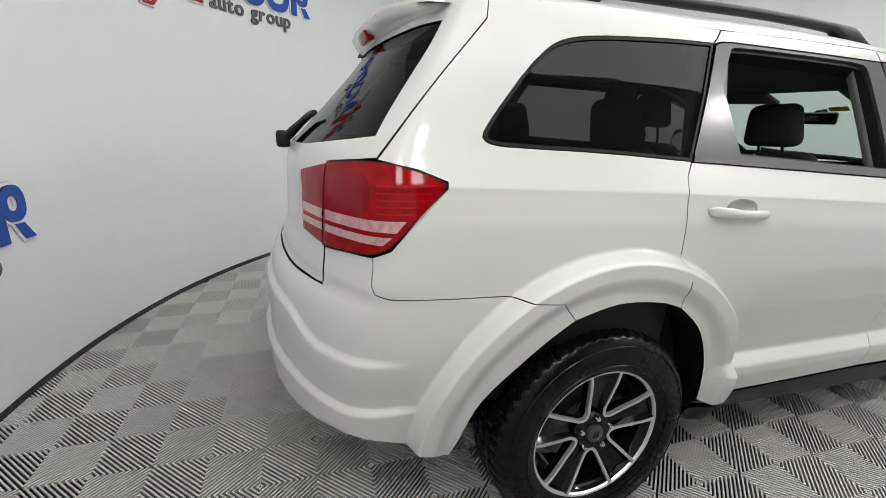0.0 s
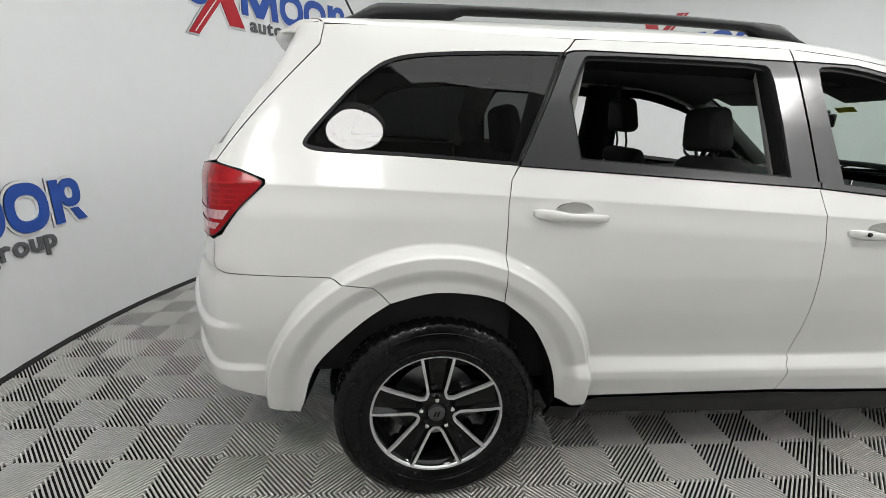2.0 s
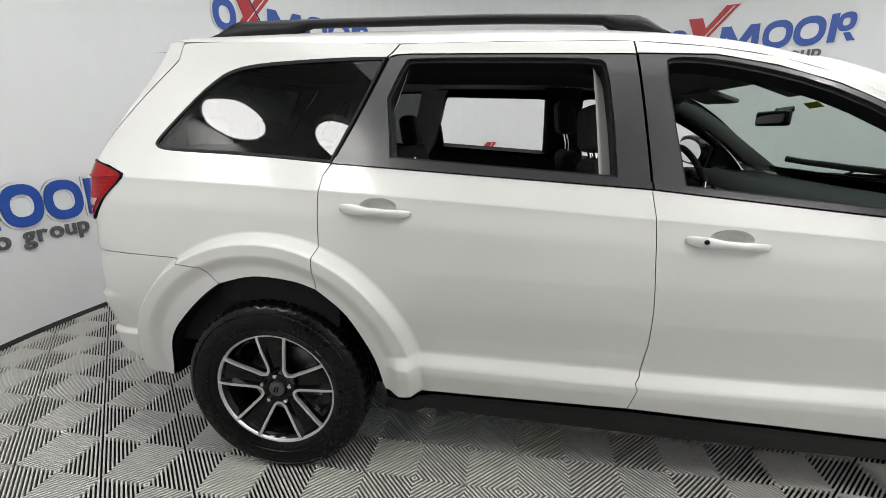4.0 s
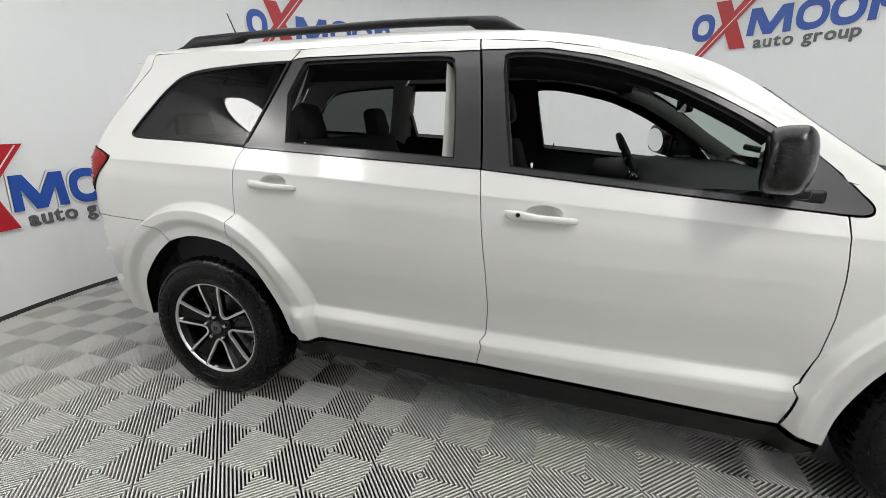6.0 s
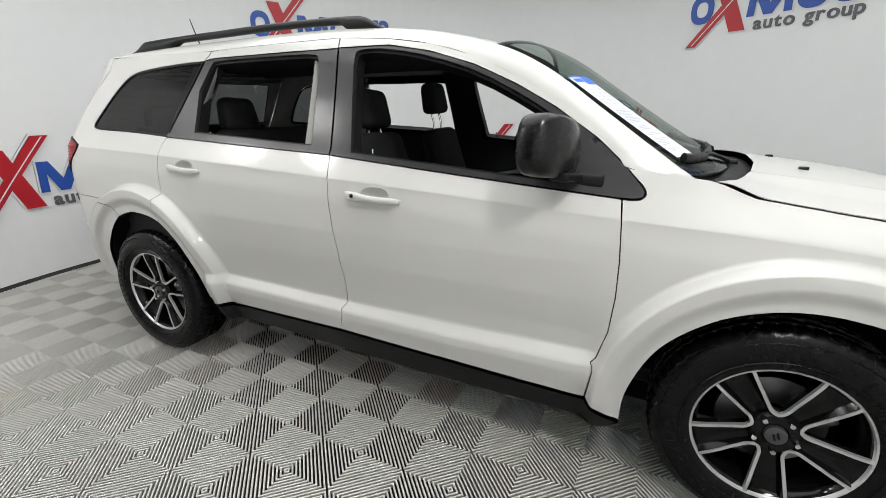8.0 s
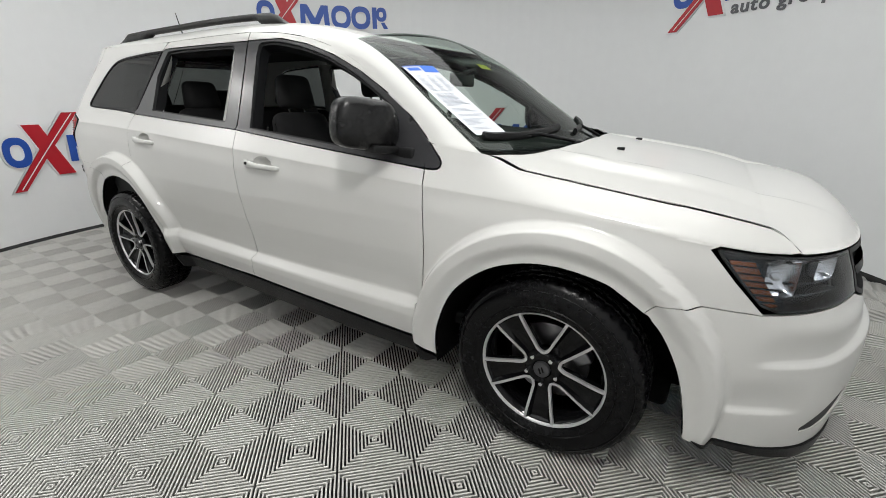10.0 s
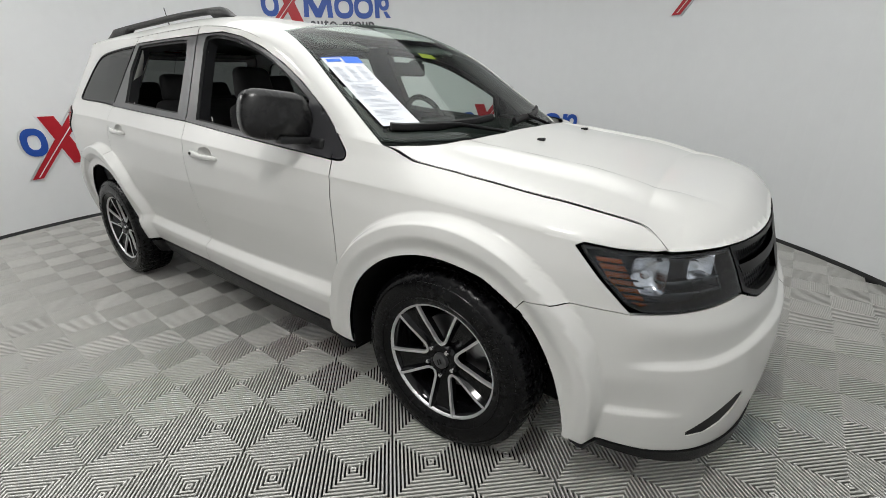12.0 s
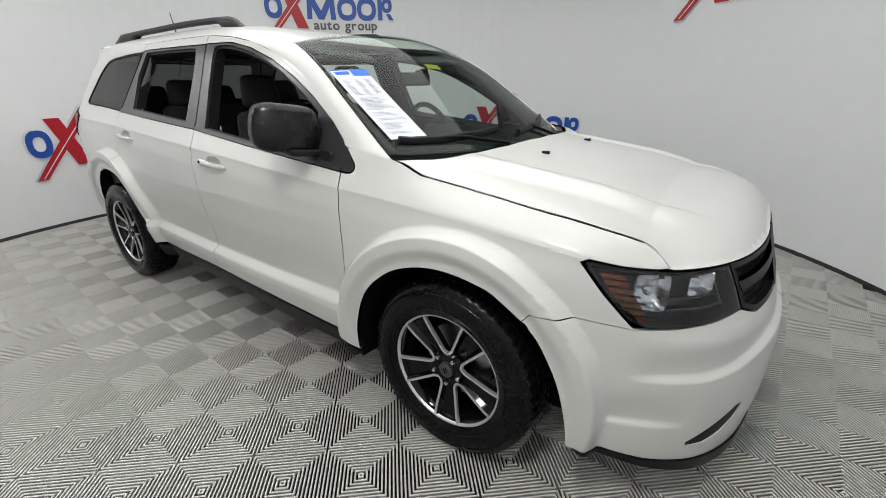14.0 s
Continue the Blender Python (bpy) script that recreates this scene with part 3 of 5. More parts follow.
half_width = soft_table((-0.9, -0.5, 0.0, 0.3, 0.7, 1.3, 1.8, 2.37, 2.9, 3.32, 3.9), (0.822, 0.840, 0.866, 0.887, 0.915, 0.938, 0.938, 0.91, 0.88, 0.84, 0.77), .3)
shoulder = soft_table((-1.2, -.5, .2, .67, 1.3, 1.72, 2.4, 2.73, 3.07, 3.33, 3.9), (1.15, 1.138, 1.115, 1.097, 1.068, 1.047, 1.0, .982, .943, .908, .84), .25)
# inward offsets of the section above the shoulder: beside the cabin, and beside the hood
over_cabin = soft_table((0, .005, .09, .16, .3, .45, .52, .6), (.010, .0125, .052, .078, .13, .19, .225, .29), .007)
over_hood = soft_table((0, .012, .05, .08, .12, .6), (.010, .014, .054, .100, .18, 1.6), .016)
door_section = soft_table((.2, .36, .45, .483, .528, .6, .72, .85, 1.2), (.05, .012, .0, .003, .044, .036, .014, 0, 0), .008)
plain_section = soft_table((.1, .34, .5, .6, .72, .85, 1.2), (.05, .028, .02, .012, .004, 0, 0), .05)
rear_x = soft_table((.1, .3, .4, .56, .66, .80, .835, .87, .95, 1.15, 1.21, 1.47, 1.6, 1.7), (-.88, -.94, -.965, -.978, -.97, -.955, -.94, -.90, -.872, -.862, -.845, -.612, -.505, -.44), .02)
front_x = soft_table((.1, .24, .36, .5, .60, .66, .72, .84, .92, 1.0, 1.05), (3.87, 3.885, 3.90, 3.905, 3.90, 3.885, 3.845, 3.81, 3.785, 3.72, 3.62), .03)
XR, XF = -0.45, 3.20
# plan of the rear corner: share of the length and of the width, by the way round it
TAIL_T = np.array((0, .2, .35, .45, .52, .58, .64, .72, .80, .88, .94, .98, 1))
TAIL_Y = np.array((1, .999, .995, .984, .962, .925, .87, .79, .69, .55, .40, .22, 0))
TAIL_S = np.concatenate(((0,), np.cumsum(np.hypot(np.diff(TAIL_T) * .5, np.diff(TAIL_Y) * .8))))
TAIL_S /= TAIL_S[-1]
tail_t, tail_y = soft_table(TAIL_S, TAIL_T, .04), soft_table(TAIL_S, TAIL_Y, .04)


def inset(x, z):
    s = shoulder(x)
    up = over_cabin(z - s) + np.interp(x, (-.5, -.3, 0, .4, 1.2), (-.01, -.015, -.015, 0, 0)) * np.clip((z - s - .03) / .42, 0, 1.2)
    f = smooth(2.55, 3.0, x)
    up = up * (1 - f) + f * over_hood(z - s)
    k = smooth(.40, .56, x) * (1 - smooth(2.28, 2.42, x))
    low = door_section(z) * k + plain_section(z) * (1 - k) + .010 * smooth(s - .10, s, z)
    return np.where(z >= s, up, low)


def flare(x, z):
    out = 0.0
    for cx, cz, rb in ((0.0, .388, .568), (2.887, .375, .551)):
        r = np.hypot(x - cx, z - cz)
        w = 1 - smooth(rb - .026, rb + .008, r)
        out = np.maximum(out, w * (.062 - .018 * smooth(rb - .06, rb - .11, r)))
    return out


def ledges(u, z):
    """Moulded steps of the bumpers, as an inward offset."""
    r = 1 - smooth(-.62, -.52, u)
    z1, z2 = .690 + .06 * smooth(-.85, -1.1, u), .522 + .02 * smooth(-.8, -1.1, u)
    rear = .016 * smooth(z1 - .012, z1 + .014, z) * (1 - smooth(-.75, -.58, u))
    rear = rear + r * (.020 * smooth(z2 - .012, z2 + .014, z) * (1 - .8 * smooth(z2 + .014, z1 - .01, z)))
    rear = rear * (1 - smooth(.84, .90, z)) + .0
    z3 = .555 + .055 * smooth(3.65, 4.05, u)
    front = smooth(3.40, 3.55, u) * .020 * smooth(z3 - .012, z3 + .016, z) * (1 - smooth(z3 + .02, z3 + .13, z))
    f2 = smooth(3.37, 3.40, u) * (1 - smooth(3.50, 3.66, u))
    front = front + f2 * .014 * smooth(.378, .402, z) * (1 - smooth(.41, .52, z))
    return rear + front


def ring_v(u, z):
    """Points of the right-hand body shell: u is x along the side and runs on round the ends to the centre line."""
    u, z = np.asarray(u, float), np.asarray(z, float)
    sr = np.clip((XR - u) / 1.1, 0, 1)
    ar = sr * math.pi / 2
    af = np.clip((u - XF) / 1.1, 0, 1) * math.pi / 2
    tr, tf = tail_t(sr) - tail_t(0) * (1 - sr), np.sin(af) ** (2 / 2.5)
    fore = .11 * smooth(1.25, 1.6, z)       # the rear corner leans forward towards the roof
    x = np.where(u < XR, XR + fore - tr * (XR + fore - rear_x(z)), np.where(u > XF, XF + tf * (front_x(z) - XF), u + fore * smooth(XR + .36, XR, u)))
    lim = np.where(u > XF, np.minimum(.3, inset(np.minimum(x, 3.5), z)), inset(np.maximum(x, -.85), z))
    y = half_width(x) - lim + flare(x, z)
    y = y * np.where(u < XR, tail_y(sr) * (1 - smooth(.9, 1, sr)) + tail_y(sr) * smooth(.9, 1, sr) * (1 - sr) / np.maximum(.03, 1 - sr + .03), np.where(u > XF, np.cos(af) ** (2 / 2.5), 1.0))
    d = ledges(u, z)
    nx = np.where(u < XR, np.sin(ar) ** 1.5, np.where(u > XF, -np.sin(af) ** 1.5, 0))
    x = x + d * nx
    y = y - d * np.sqrt(np.maximum(0, 1 - nx * nx))
    return np.stack((x, -y, z + 0 * x), -1)


def ring(u, z):
    return tuple(float(c) for c in ring_v(u, z))


def feature_rows():
    """Rows of points along the creases of the body, so that the mesh follows them."""
    rows = []
    for cx, cz, rb in ((0.0, .388, .568), (2.887, .375, .551)):
        for dr in (.014, .006, -.001, -.008, -.015, -.022, -.029, -.04, -.058, -.07, -.085, -.1, -.114):
            a = np.arange(-20, 200, .9 if dr > -.045 else 1.2)
            rows.append(np.c_[cx + (rb + dr) * np.cos(np.radians(a)), cz + (rb + dr) * np.sin(np.radians(a))])
    x = np.arange(-1.5, 3.6, .011)
    for d in (-.03, -.018, -.008, -.003, .002, .007, .013, .02, .03):
        rows.append(np.c_[x, shoulder(x) + d])
    x = np.arange(.42, 2.42, .013)
    for z in (.44, .452, .463, .474, .483, .492, .502, .512, .521, .53, .54, .552):
        rows.append(np.c_[x, 0 * x + z])
    x = np.arange(-1.55, -.45, .012)
    for d in (-.02, -.012, -.005, .002, .009, .016, .026):
        rows.append(np.c_[x, .690 + .06 * smooth(-.85, -1.1, x) + d])
        rows.append(np.c_[x, .522 + .02 * smooth(-.8, -1.1, x) + d])
    for z in (.815, .828, .84, .852, .865, .878, .89, .905):
        rows.append(np.c_[x, 0 * x + z])
    x = np.arange(3.35, 4.3, .012)
    for d in (-.02, -.012, -.005, .002, .009, .016, .026):
        rows.append(np.c_[x, .555 + .055 * smooth(3.65, 4.05, x) + d])
        rows.append(np.c_[x, 0 * x + .390 + d])
    return np.concatenate(rows)


FEATURES = feature_rows()


def spline(points, n=5):
    """Catmull-Rom curve through points."""
    out = []
    for i in range(len(points) - 1):
        p0, p1, p2, p3 = points[max(0, i - 1)], points[i], points[i + 1], points[min(len(points) - 1, i + 2)]
        for k in range(n):
            t = k / n
            out.append(tuple(.5 * (2 * b + (c - a) * t + (2 * a - 5 * b + 4 * c - d) * t * t + (3 * b - a - 3 * c + d) * t ** 3) for a, b, c, d in zip(p0, p1, p2, p3)))
    return out + [tuple(points[-1])]


# wheel openings, from the rear of each to its front
REAR_BACK = spline([(-.452, .338), (-.434, .39), (-.385, .55), (-.253, .699), (-.152, .778)])
REAR_TOP = spline([(-.152, .778), (-.02, .812), (.122, .803), (.207, .777)])
REAR_FRONT = spline([(.207, .777), (.312, .684), (.399, .525), (.44, .379)])
FRONT_BACK = spline([(2.452, .305), (2.460, .44), (2.527, .608), (2.645, .723), (2.771, .778), (2.9, .792), (3.04, .768), (3.105, .735), (3.172, .69)])
FRONT_FORE = spline([(3.172, .69), (3.2, .662), (3.257, .50), (3.292, .336), (3.298, .285)])
REAR_EDGE, FRONT_EDGE = XR - 1.1, XF + 1.1
seam_z = soft_table((2.5, 2.66, 2.71, 2.89, 3.055, 3.23, 3.30, 3.48, 3.56), (1.10, 1.094, 1.083, 1.053, 1.027, 1.000, .987, .955, .905), .03)
SEAM_X = np.linspace(2.55, 3.60, 60)
SEAM = ring_v(SEAM_X, seam_z(SEAM_X))


def seam_y(x):
    return np.interp(x, SEAM[:, 0], -SEAM[:, 1])


def seam_height(x):
    return np.interp(x, SEAM[:, 0], SEAM[:, 2])


FRONT_LINE = ring_v(np.linspace(XF, XF + 1.1, 120), np.full(120, .893))


def nose_x(a):
    """x of the front edge of the hood at |y|."""
    return np.interp(a, -FRONT_LINE[::-1, 1], FRONT_LINE[::-1, 0])


def hood_z(x, y):
    a = np.abs(y)
    s = seam_y(x)
    crown = 0.098 * (1 - 0.25 * smooth(3.1, 3.7, x))
    rear = seam_height(np.minimum(x, 3.45))
    edge = rear + (seam_height(np.minimum(x, 3.54)) - rear) * np.minimum(1, a / s) ** 8
    t = edge + .003 + crown * (1 - np.minimum(1.3, a / s) ** 2.0) + .022 * smooth(2.76, 2.62, x) * np.minimum(1, a / s) ** 3
    line = .50 - .07 * (x - 2.9)
    t = t + 0.014 * smooth(line - .035, line, a) * (1 - smooth(line + .004, line + .12, a)) * smooth(3.72, 3.4, x) * smooth(2.66, 2.95, x)
    e = nose_x(a) - x
    e = np.maximum(0, e)
    return t - np.maximum(0, t - .893) * np.exp(-e / (.085 - .06 * np.minimum(1, a / s) ** 10))


def screen_z(x, y):
    """Height of the windscreen."""
    dx = 2.205 - x
    return 1.447 + .69 * dx - np.where(dx > 0, .75 * dx * dx, -.05 * dx * dx) - .22 * (y * y - .271)


ROOF_X = (-.6, -.35, .0, .44, .9, 1.23, 1.47, 1.67, 1.855, 2.03, 2.2, 2.315, 2.366)
ROOF_Z = (1.585, 1.604, 1.606, 1.604, 1.612, 1.614, 1.596, 1.563, 1.510, 1.422, 1.325, 1.228, 1.157)
roof_edge = soft_table(ROOF_X, ROOF_Z, .12)
roof_top = soft_table((-.75, -.5, -.2, .3, .8, 1.2, 1.6, 1.9, 2.1), (1.620, 1.644, 1.674, 1.698, 1.705, 1.700, 1.668, 1.596, 1.535), .3)


def roof_z(x, y):
    top, edge = roof_top(x), roof_edge(x)
    xx = np.clip(x, -.42, 2.35)
    yy = -ring_v(xx, edge)[..., 1]
    k = np.minimum(1.0, np.abs(y) / yy)
    return top - (top - edge) * (0.2 * k ** 2 + 0.8 * k ** 8)


def around(axis, value, z):
    """Way round the rear corner at which the shell reaches a given x (axis 0) or y (axis 1) at height z."""
    us = np.linspace(REAR_EDGE, .1, 900)
    return float(np.interp(value, ring_v(us, us * 0 + z)[:, axis][::1 if axis == 0 else -1], us[::1 if axis == 0 else -1]))


def flat_sheet(height):
    return lambda x, y: np.stack((x, y, height(x, y)), -1)


def build_shell(car):
    # rear bumper
    seam = [(-.204, .838), (-.36, .857), (-.55, .866), (-.68, .872), (-.72, .882), (-.737, .905), (-.745, .972)]
    rb = [(REAR_EDGE, .42), (-1.1, .425), (-.91, .430), (-.80, .442), (-.72, .437), (-.64, .415), (-.57, .388), (-.51, .366)] + REAR_BACK + seam + [(-.85, .968), (-.965, .958), (-.93, .858), (-1.15, .852), (REAR_EDGE, .852)]
    sheet("rear_bumper", rb, ring_v, PAINT, car, step=.012, depth=.02)
    # quarter panels with the D pillar
    win = [(.236, 1.206), (-.06, 1.224), (-.34, 1.232), (-.39, 1.237), (-.409, 1.245), (-.416, 1.258), (-.400, 1.283), (-.352, 1.340), (-.268, 1.432), (-.20, 1.487), (-.163, 1.507), (-.115, 1.522), (-.04, 1.534), (.1, 1.546), (.25, 1.556), (.405, 1.560)]
    win = [(around(0, u, z), z) if u < 0 else (u, z) for u, z in curved(win, 1, (0, 15))]
    pillar = [(around(0, x, z), z) for x, z in ((-.345, 1.605), (-.350, 1.585), (-.356, 1.562))] + [(around(0, -.362 - .300 * k - .012 * math.sin(math.pi * k), 1.54 - .341 * k), 1.54 - .341 * k) for k in (i / 70 for i in range(71))]
    q = REAR_TOP + [(.204, .9), (.203, 1.095), (.212, 1.163)] + win + [(.424, 1.575), (.45, 1.604), (.0, 1.610)] + pillar + [(-.737, 1.199), (-.62, 1.178), (-.535, 1.151), (-.535, 1.137), (-.61, 1.08), (-.69, .992), (-.745, .972)] + seam[::-1][1:]
    sheet("quarter_panel", q, ring_v, PAINT, car, step=.012)
    sheet("quarter_window_seal", win, ring_v, SEAL, car, [shrink(win, .010)], .02, .02, .0015, .001)
    sheet("quarter_window", shrink(win, .007), ring_v, TINTED, car, (), .03, .004, 0, -.003, "dark tinted rear side glass")
    # doors
    front_seam = [(1.305, .386), (1.322, .47), (1.313, .492), (1.328, .515), (1.334, .64), (1.325, .77), (1.303, .95), (1.292, 1.07), (1.279, 1.157)]
    rd = REAR_FRONT + [(.50, .354), (.56, .366)] + front_seam + [(.238, 1.204), (.212, 1.163), (.203, 1.095), (.204, .9)]
    grip = [oval(.415, 1.069, .062, .030, 28, 2.2)]
    rear_door = sheet("rear_door", rd, ring_v, PAINT, car, grip, .012, label="white rear side door")
    fd = front_seam[::-1] + [(1.31, .386), (1.8, .373), (2.33, .348), (2.347, .47), (2.337, .495), (2.352, .515), (2.378, .62), (2.388, .75), (2.387, .87), (2.379, .99), (2.371, 1.062), (1.8, 1.112)]
    grip = [oval(1.515, 1.017, .062, .030, 28, 2.2)]
    front_door = sheet("front_door", fd, ring_v, PAINT, car, grip, .012, label="white front side door")
    # door window frames: black pillars, white upper strip
    r_out = [(.24, 1.207), (1.279, 1.159), (1.235, 1.570), (.95, 1.571), (.49, 1.569), (.44, 1.566), (.415, 1.557)]
    r_hole = curved([(.437, 1.230), (1.176, 1.192), (1.163, 1.36), (1.145, 1.537), (1.12, 1.558), (.9, 1.560), (.495, 1.558), (.468, 1.545), (.412, 1.426)], 1, (0, 1, 2, 5, 8))
    f_out = [(1.283, 1.159), (1.8, 1.116), (2.30, 1.072)] + spline([(2.40, 1.064), (2.426, 1.069), (2.433, 1.084), (2.423, 1.103), (2.36, 1.170), (2.28, 1.243), (2.14, 1.338), (2.0, 1.414), (1.84, 1.483), (1.66, 1.536), (1.48, 1.568)], 3) + [(1.24, 1.572)]
    f_hole = curved([(1.378, 1.170), (1.8, 1.136), (2.18, 1.10), (2.19, 1.280), (2.047, 1.370), (1.866, 1.459), (1.675, 1.520), (1.475, 1.558), (1.35, 1.563), (1.32, 1.545), (1.345, 1.36)], 1, (0, 1, 2, 3, 10))
    for door, o, hole in ((rear_door, r_out, r_hole), (front_door, f_out, f_hole)):
        fr = sheet("window_frame", o, ring_v, BLACK_TRIM, car, [hole], .02, .05, .002, .0)
        lip = sheet("window_seal", shrink(hole, -.004), ring_v, SEAL, car, [shrink(hole, .009)], .03, .05, 0, -.012)
        for a, b, c in zip(door, fr, lip):
            b.parent = c.parent = a
    belt_r = [(.24, 1.204), (1.279, 1.158), (1.279, 1.180), (.25, 1.226)]
    belt_f = [(1.284, 1.157), (1.8, 1.113), (2.371, 1.064), (2.371, 1.084), (1.8, 1.134), (1.284, 1.179)]
    for door, o in ((rear_door, belt_r), (front_door, belt_f)):
        for a, b in zip(door, sheet("belt_moulding", o, ring_v, BLACK_TRIM, car, (), .03, .02, .001, .005)):
            b.parent = a
    top_r = [(.410, 1.561), (.44, 1.568), (.49, 1.571), (.95, 1.573), (1.235, 1.572), (1.231, 1.613), (.9, 1.612), (.52, 1.6065), (.4525, 1.603), (.4275, 1.5755)]
    top_f = [(1.238, 1.574), (1.48, 1.570), (1.66, 1.538), (1.84, 1.485), (2.0, 1.416), (2.14, 1.340), (2.28, 1.245), (2.36, 1.174), (2.364, 1.178), (2.312, 1.240), (2.2, 1.332), (2.03, 1.423), (1.855, 1.509), (1.67, 1.562), (1.47, 1.594), (1.234, 1.613)]
    for door, o in ((rear_door, top_r), (front_door, top_f)):
        for a, b in zip(door, sheet("door_header", o, ring_v, PAINT, car, (), .015, .02, .0012)):
            b.parent = a
    # front fenders
    ff = [(2.334, .350)] + FRONT_BACK + [(3.20, .725), (3.24, .731), (3.293, .728), (3.40, .721), (3.446, .716), (3.36, .81), (3.288, .898), (3.311, .909), (3.408, .898), (3.52, .893), (3.556, .896)] + [(float(x), float(seam_z(x))) for x in (3.53, 3.48, 3.40, 3.30, 3.2, 3.1, 3.0, 2.9, 2.8, 2.72)] + [(2.68, 1.098), (2.64, 1.116), (2.60, 1.128), (2.57, 1.132), (2.50, 1.139), (2.43, 1.147)] + spline([(2.378, 1.155), (2.404, 1.127), (2.427, 1.104), (2.437, 1.084), (2.43, 1.066), (2.402, 1.060), (2.374, 1.062)], 3) + [(2.380, .99), (2.388, .87), (2.389, .75), (2.379, .62), (2.353, .515), (2.338, .495), (2.348, .47)]
    sheet("front_fender", ff, ring_v, PAINT, car, step=.012)
    # front bumper
    fb = [(FRONT_EDGE, .237), (3.9, .235), (3.73, .237), (3.535, .252), (3.369, .277)] + FRONT_FORE[::-1] + [(3.20, .7245), (3.24, .7305), (3.293, .7275), (3.40, .7205), (3.446, .7155), (3.594, .722), (3.72, .73), (3.852, .745), (3.90, .728), (3.945, .714), (FRONT_EDGE, .70)]
    slit = curved([(3.635, .300), (3.79, .302), (3.90, .395), (3.885, .432), (3.77, .376)], 1)
    front_bumper = sheet("front_bumper", fb, ring_v, PAINT, car, [slit], .012, .02)
    for b, s in zip(front_bumper, sheet("bumper_slot", shrink(slit, -.004), ring_v, GRILLE_BLACK, car, (), .03, 0, 0, -.004)):
        s.parent = b
    lip = [(FRONT_EDGE, .165), (3.97, .17), (3.731, .188), (3.535, .220), (3.36, .258), (3.32, .29), (3.369, .275), (3.535, .25), (3.73, .235), (3.9, .233), (FRONT_EDGE, .235)]
    for b, s in zip(front_bumper, sheet("chin_spoiler", lip, ring_v, PLASTIC, car, (), .02, .05, .001, .006)):
        s.parent = b
    # hood
    hs = [(ring(u, z)[0], -ring(u, z)[1]) for u, z in ((2.615, 1.126), (2.645, 1.115), (2.68, 1.098))] + [(x, float(seam_y(x))) for x in (2.72, 2.78, 2.88, 3.0, 3.12, 3.24, 3.36, 3.46)] + [(ring(u, z)[0], -ring(u, z)[1]) for u, z in ((3.53, .925), (3.558, .90))]
    edge = [(ring(u, .893)[0], -ring(u, .893)[1]) for u in np.linspace(3.585, 4.24, 40)] + [(float(nose_x(0)), 0)]
    back = [(2.645, .775), (2.69, .69), (2.762, .5), (2.815, .28), (2.84, 0)]
    right = [(x, -y) for x, y in (back[::-1] + hs + edge)]
    whole = right + [(x, -y) for x, y in right[::-1][1:-1]]
    sheet("hood", whole, flat_sheet(hood_z), PAINT, car, (), .015, .02, -.0022, both=False)
    # black thread laid on the hood seam, standing in for the gap's shade
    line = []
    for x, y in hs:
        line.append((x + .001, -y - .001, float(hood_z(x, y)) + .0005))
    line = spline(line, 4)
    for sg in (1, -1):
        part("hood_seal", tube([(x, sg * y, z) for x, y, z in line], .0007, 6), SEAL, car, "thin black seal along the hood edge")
    # roof
    xs = [-.345 + i * (1.86 + .345) / 30 for i in range(31)]
    rim = [(x, ring(max(x, -.42), float(roof_edge(x)))[1] + .001) for x in xs]
    right = [(-.42, 0), (-.415, -.3), (-.40, -.55)] + rim + [(1.89, -.63), (1.90, -.5), (1.93, -.25), (1.945, 0)]
    whole = right + [(x, -y) for x, y in right[::-1][1:-1]]
    sheet("roof", whole, flat_sheet(roof_z), PAINT, car, (), .015, .015, .0, both=False, out=(.7, 0, .2))
    # windscreen
    side = [(1.885, -.655), (2.05, -.695), (2.25, -.735), (2.45, -.77), (2.55, -.785)]
    low = [(2.60, -.70), (2.68, -.5), (2.74, -.28), (2.765, 0)]
    right = [(1.95, 0), (1.935, -.25), (1.90, -.5)] + side + low
    whole = right + [(x, -y) for x, y in right[::-1][1:-1]]
    sheet("windscreen", whole, flat_sheet(screen_z), CLEAR, car, (), .05, .005, .004, both=False, label="clear windscreen")
    sheet("windscreen_band", whole, flat_sheet(screen_z), SEAL, car, [shrink(whole, .02)], .05, .004, .002, -.004, both=False)
    # front pillars: from the door seam to the windscreen's edge
    rows = []
    n = 30
    for i in range(n + 1):
        k = i / n
        x = 1.70 + (2.44 - 1.70) * k
        z = float(roof_edge(x)) if x < 2.36 else 1.163 - (x - 2.36) * .30
        a = Vector(ring(x, z))
        xb = 1.86 + (2.575 - 1.86) * k
        yb = -float(np.interp(xb, (1.86, 2.05, 2.25, 2.45, 2.575), (.648, .695, .735, .77, .79)))
        zb = float(screen_z(xb, yb)) + .004
        b = Vector((xb, yb, zb))
        mid = (a + b) / 2 + Vector((0, -.014, .018))
        rows.append([tuple(a.lerp(mid, t).lerp(mid.lerp(b, t), t) + (Vector((0, 0, -.012)) if t == 1 else Vector())) for t in (0, .1, .2, .3, .4, .5, .6, .7, .8, .9, .96, 1)])
    rows.append([(x + .03, y, z - .03) for x, y, z in rows[-1]])
    v, f = strip(rows)
    both_sides("front_pillar", v, [q[::-1] for q in f], PAINT, car)
    # sills
    sill = [(.43, .260), (2.40, .247), (2.455, .275), (2.33, .330), (1.8, .352), (1.31, .364), (.56, .346), (.5, .336), (.44, .328)]
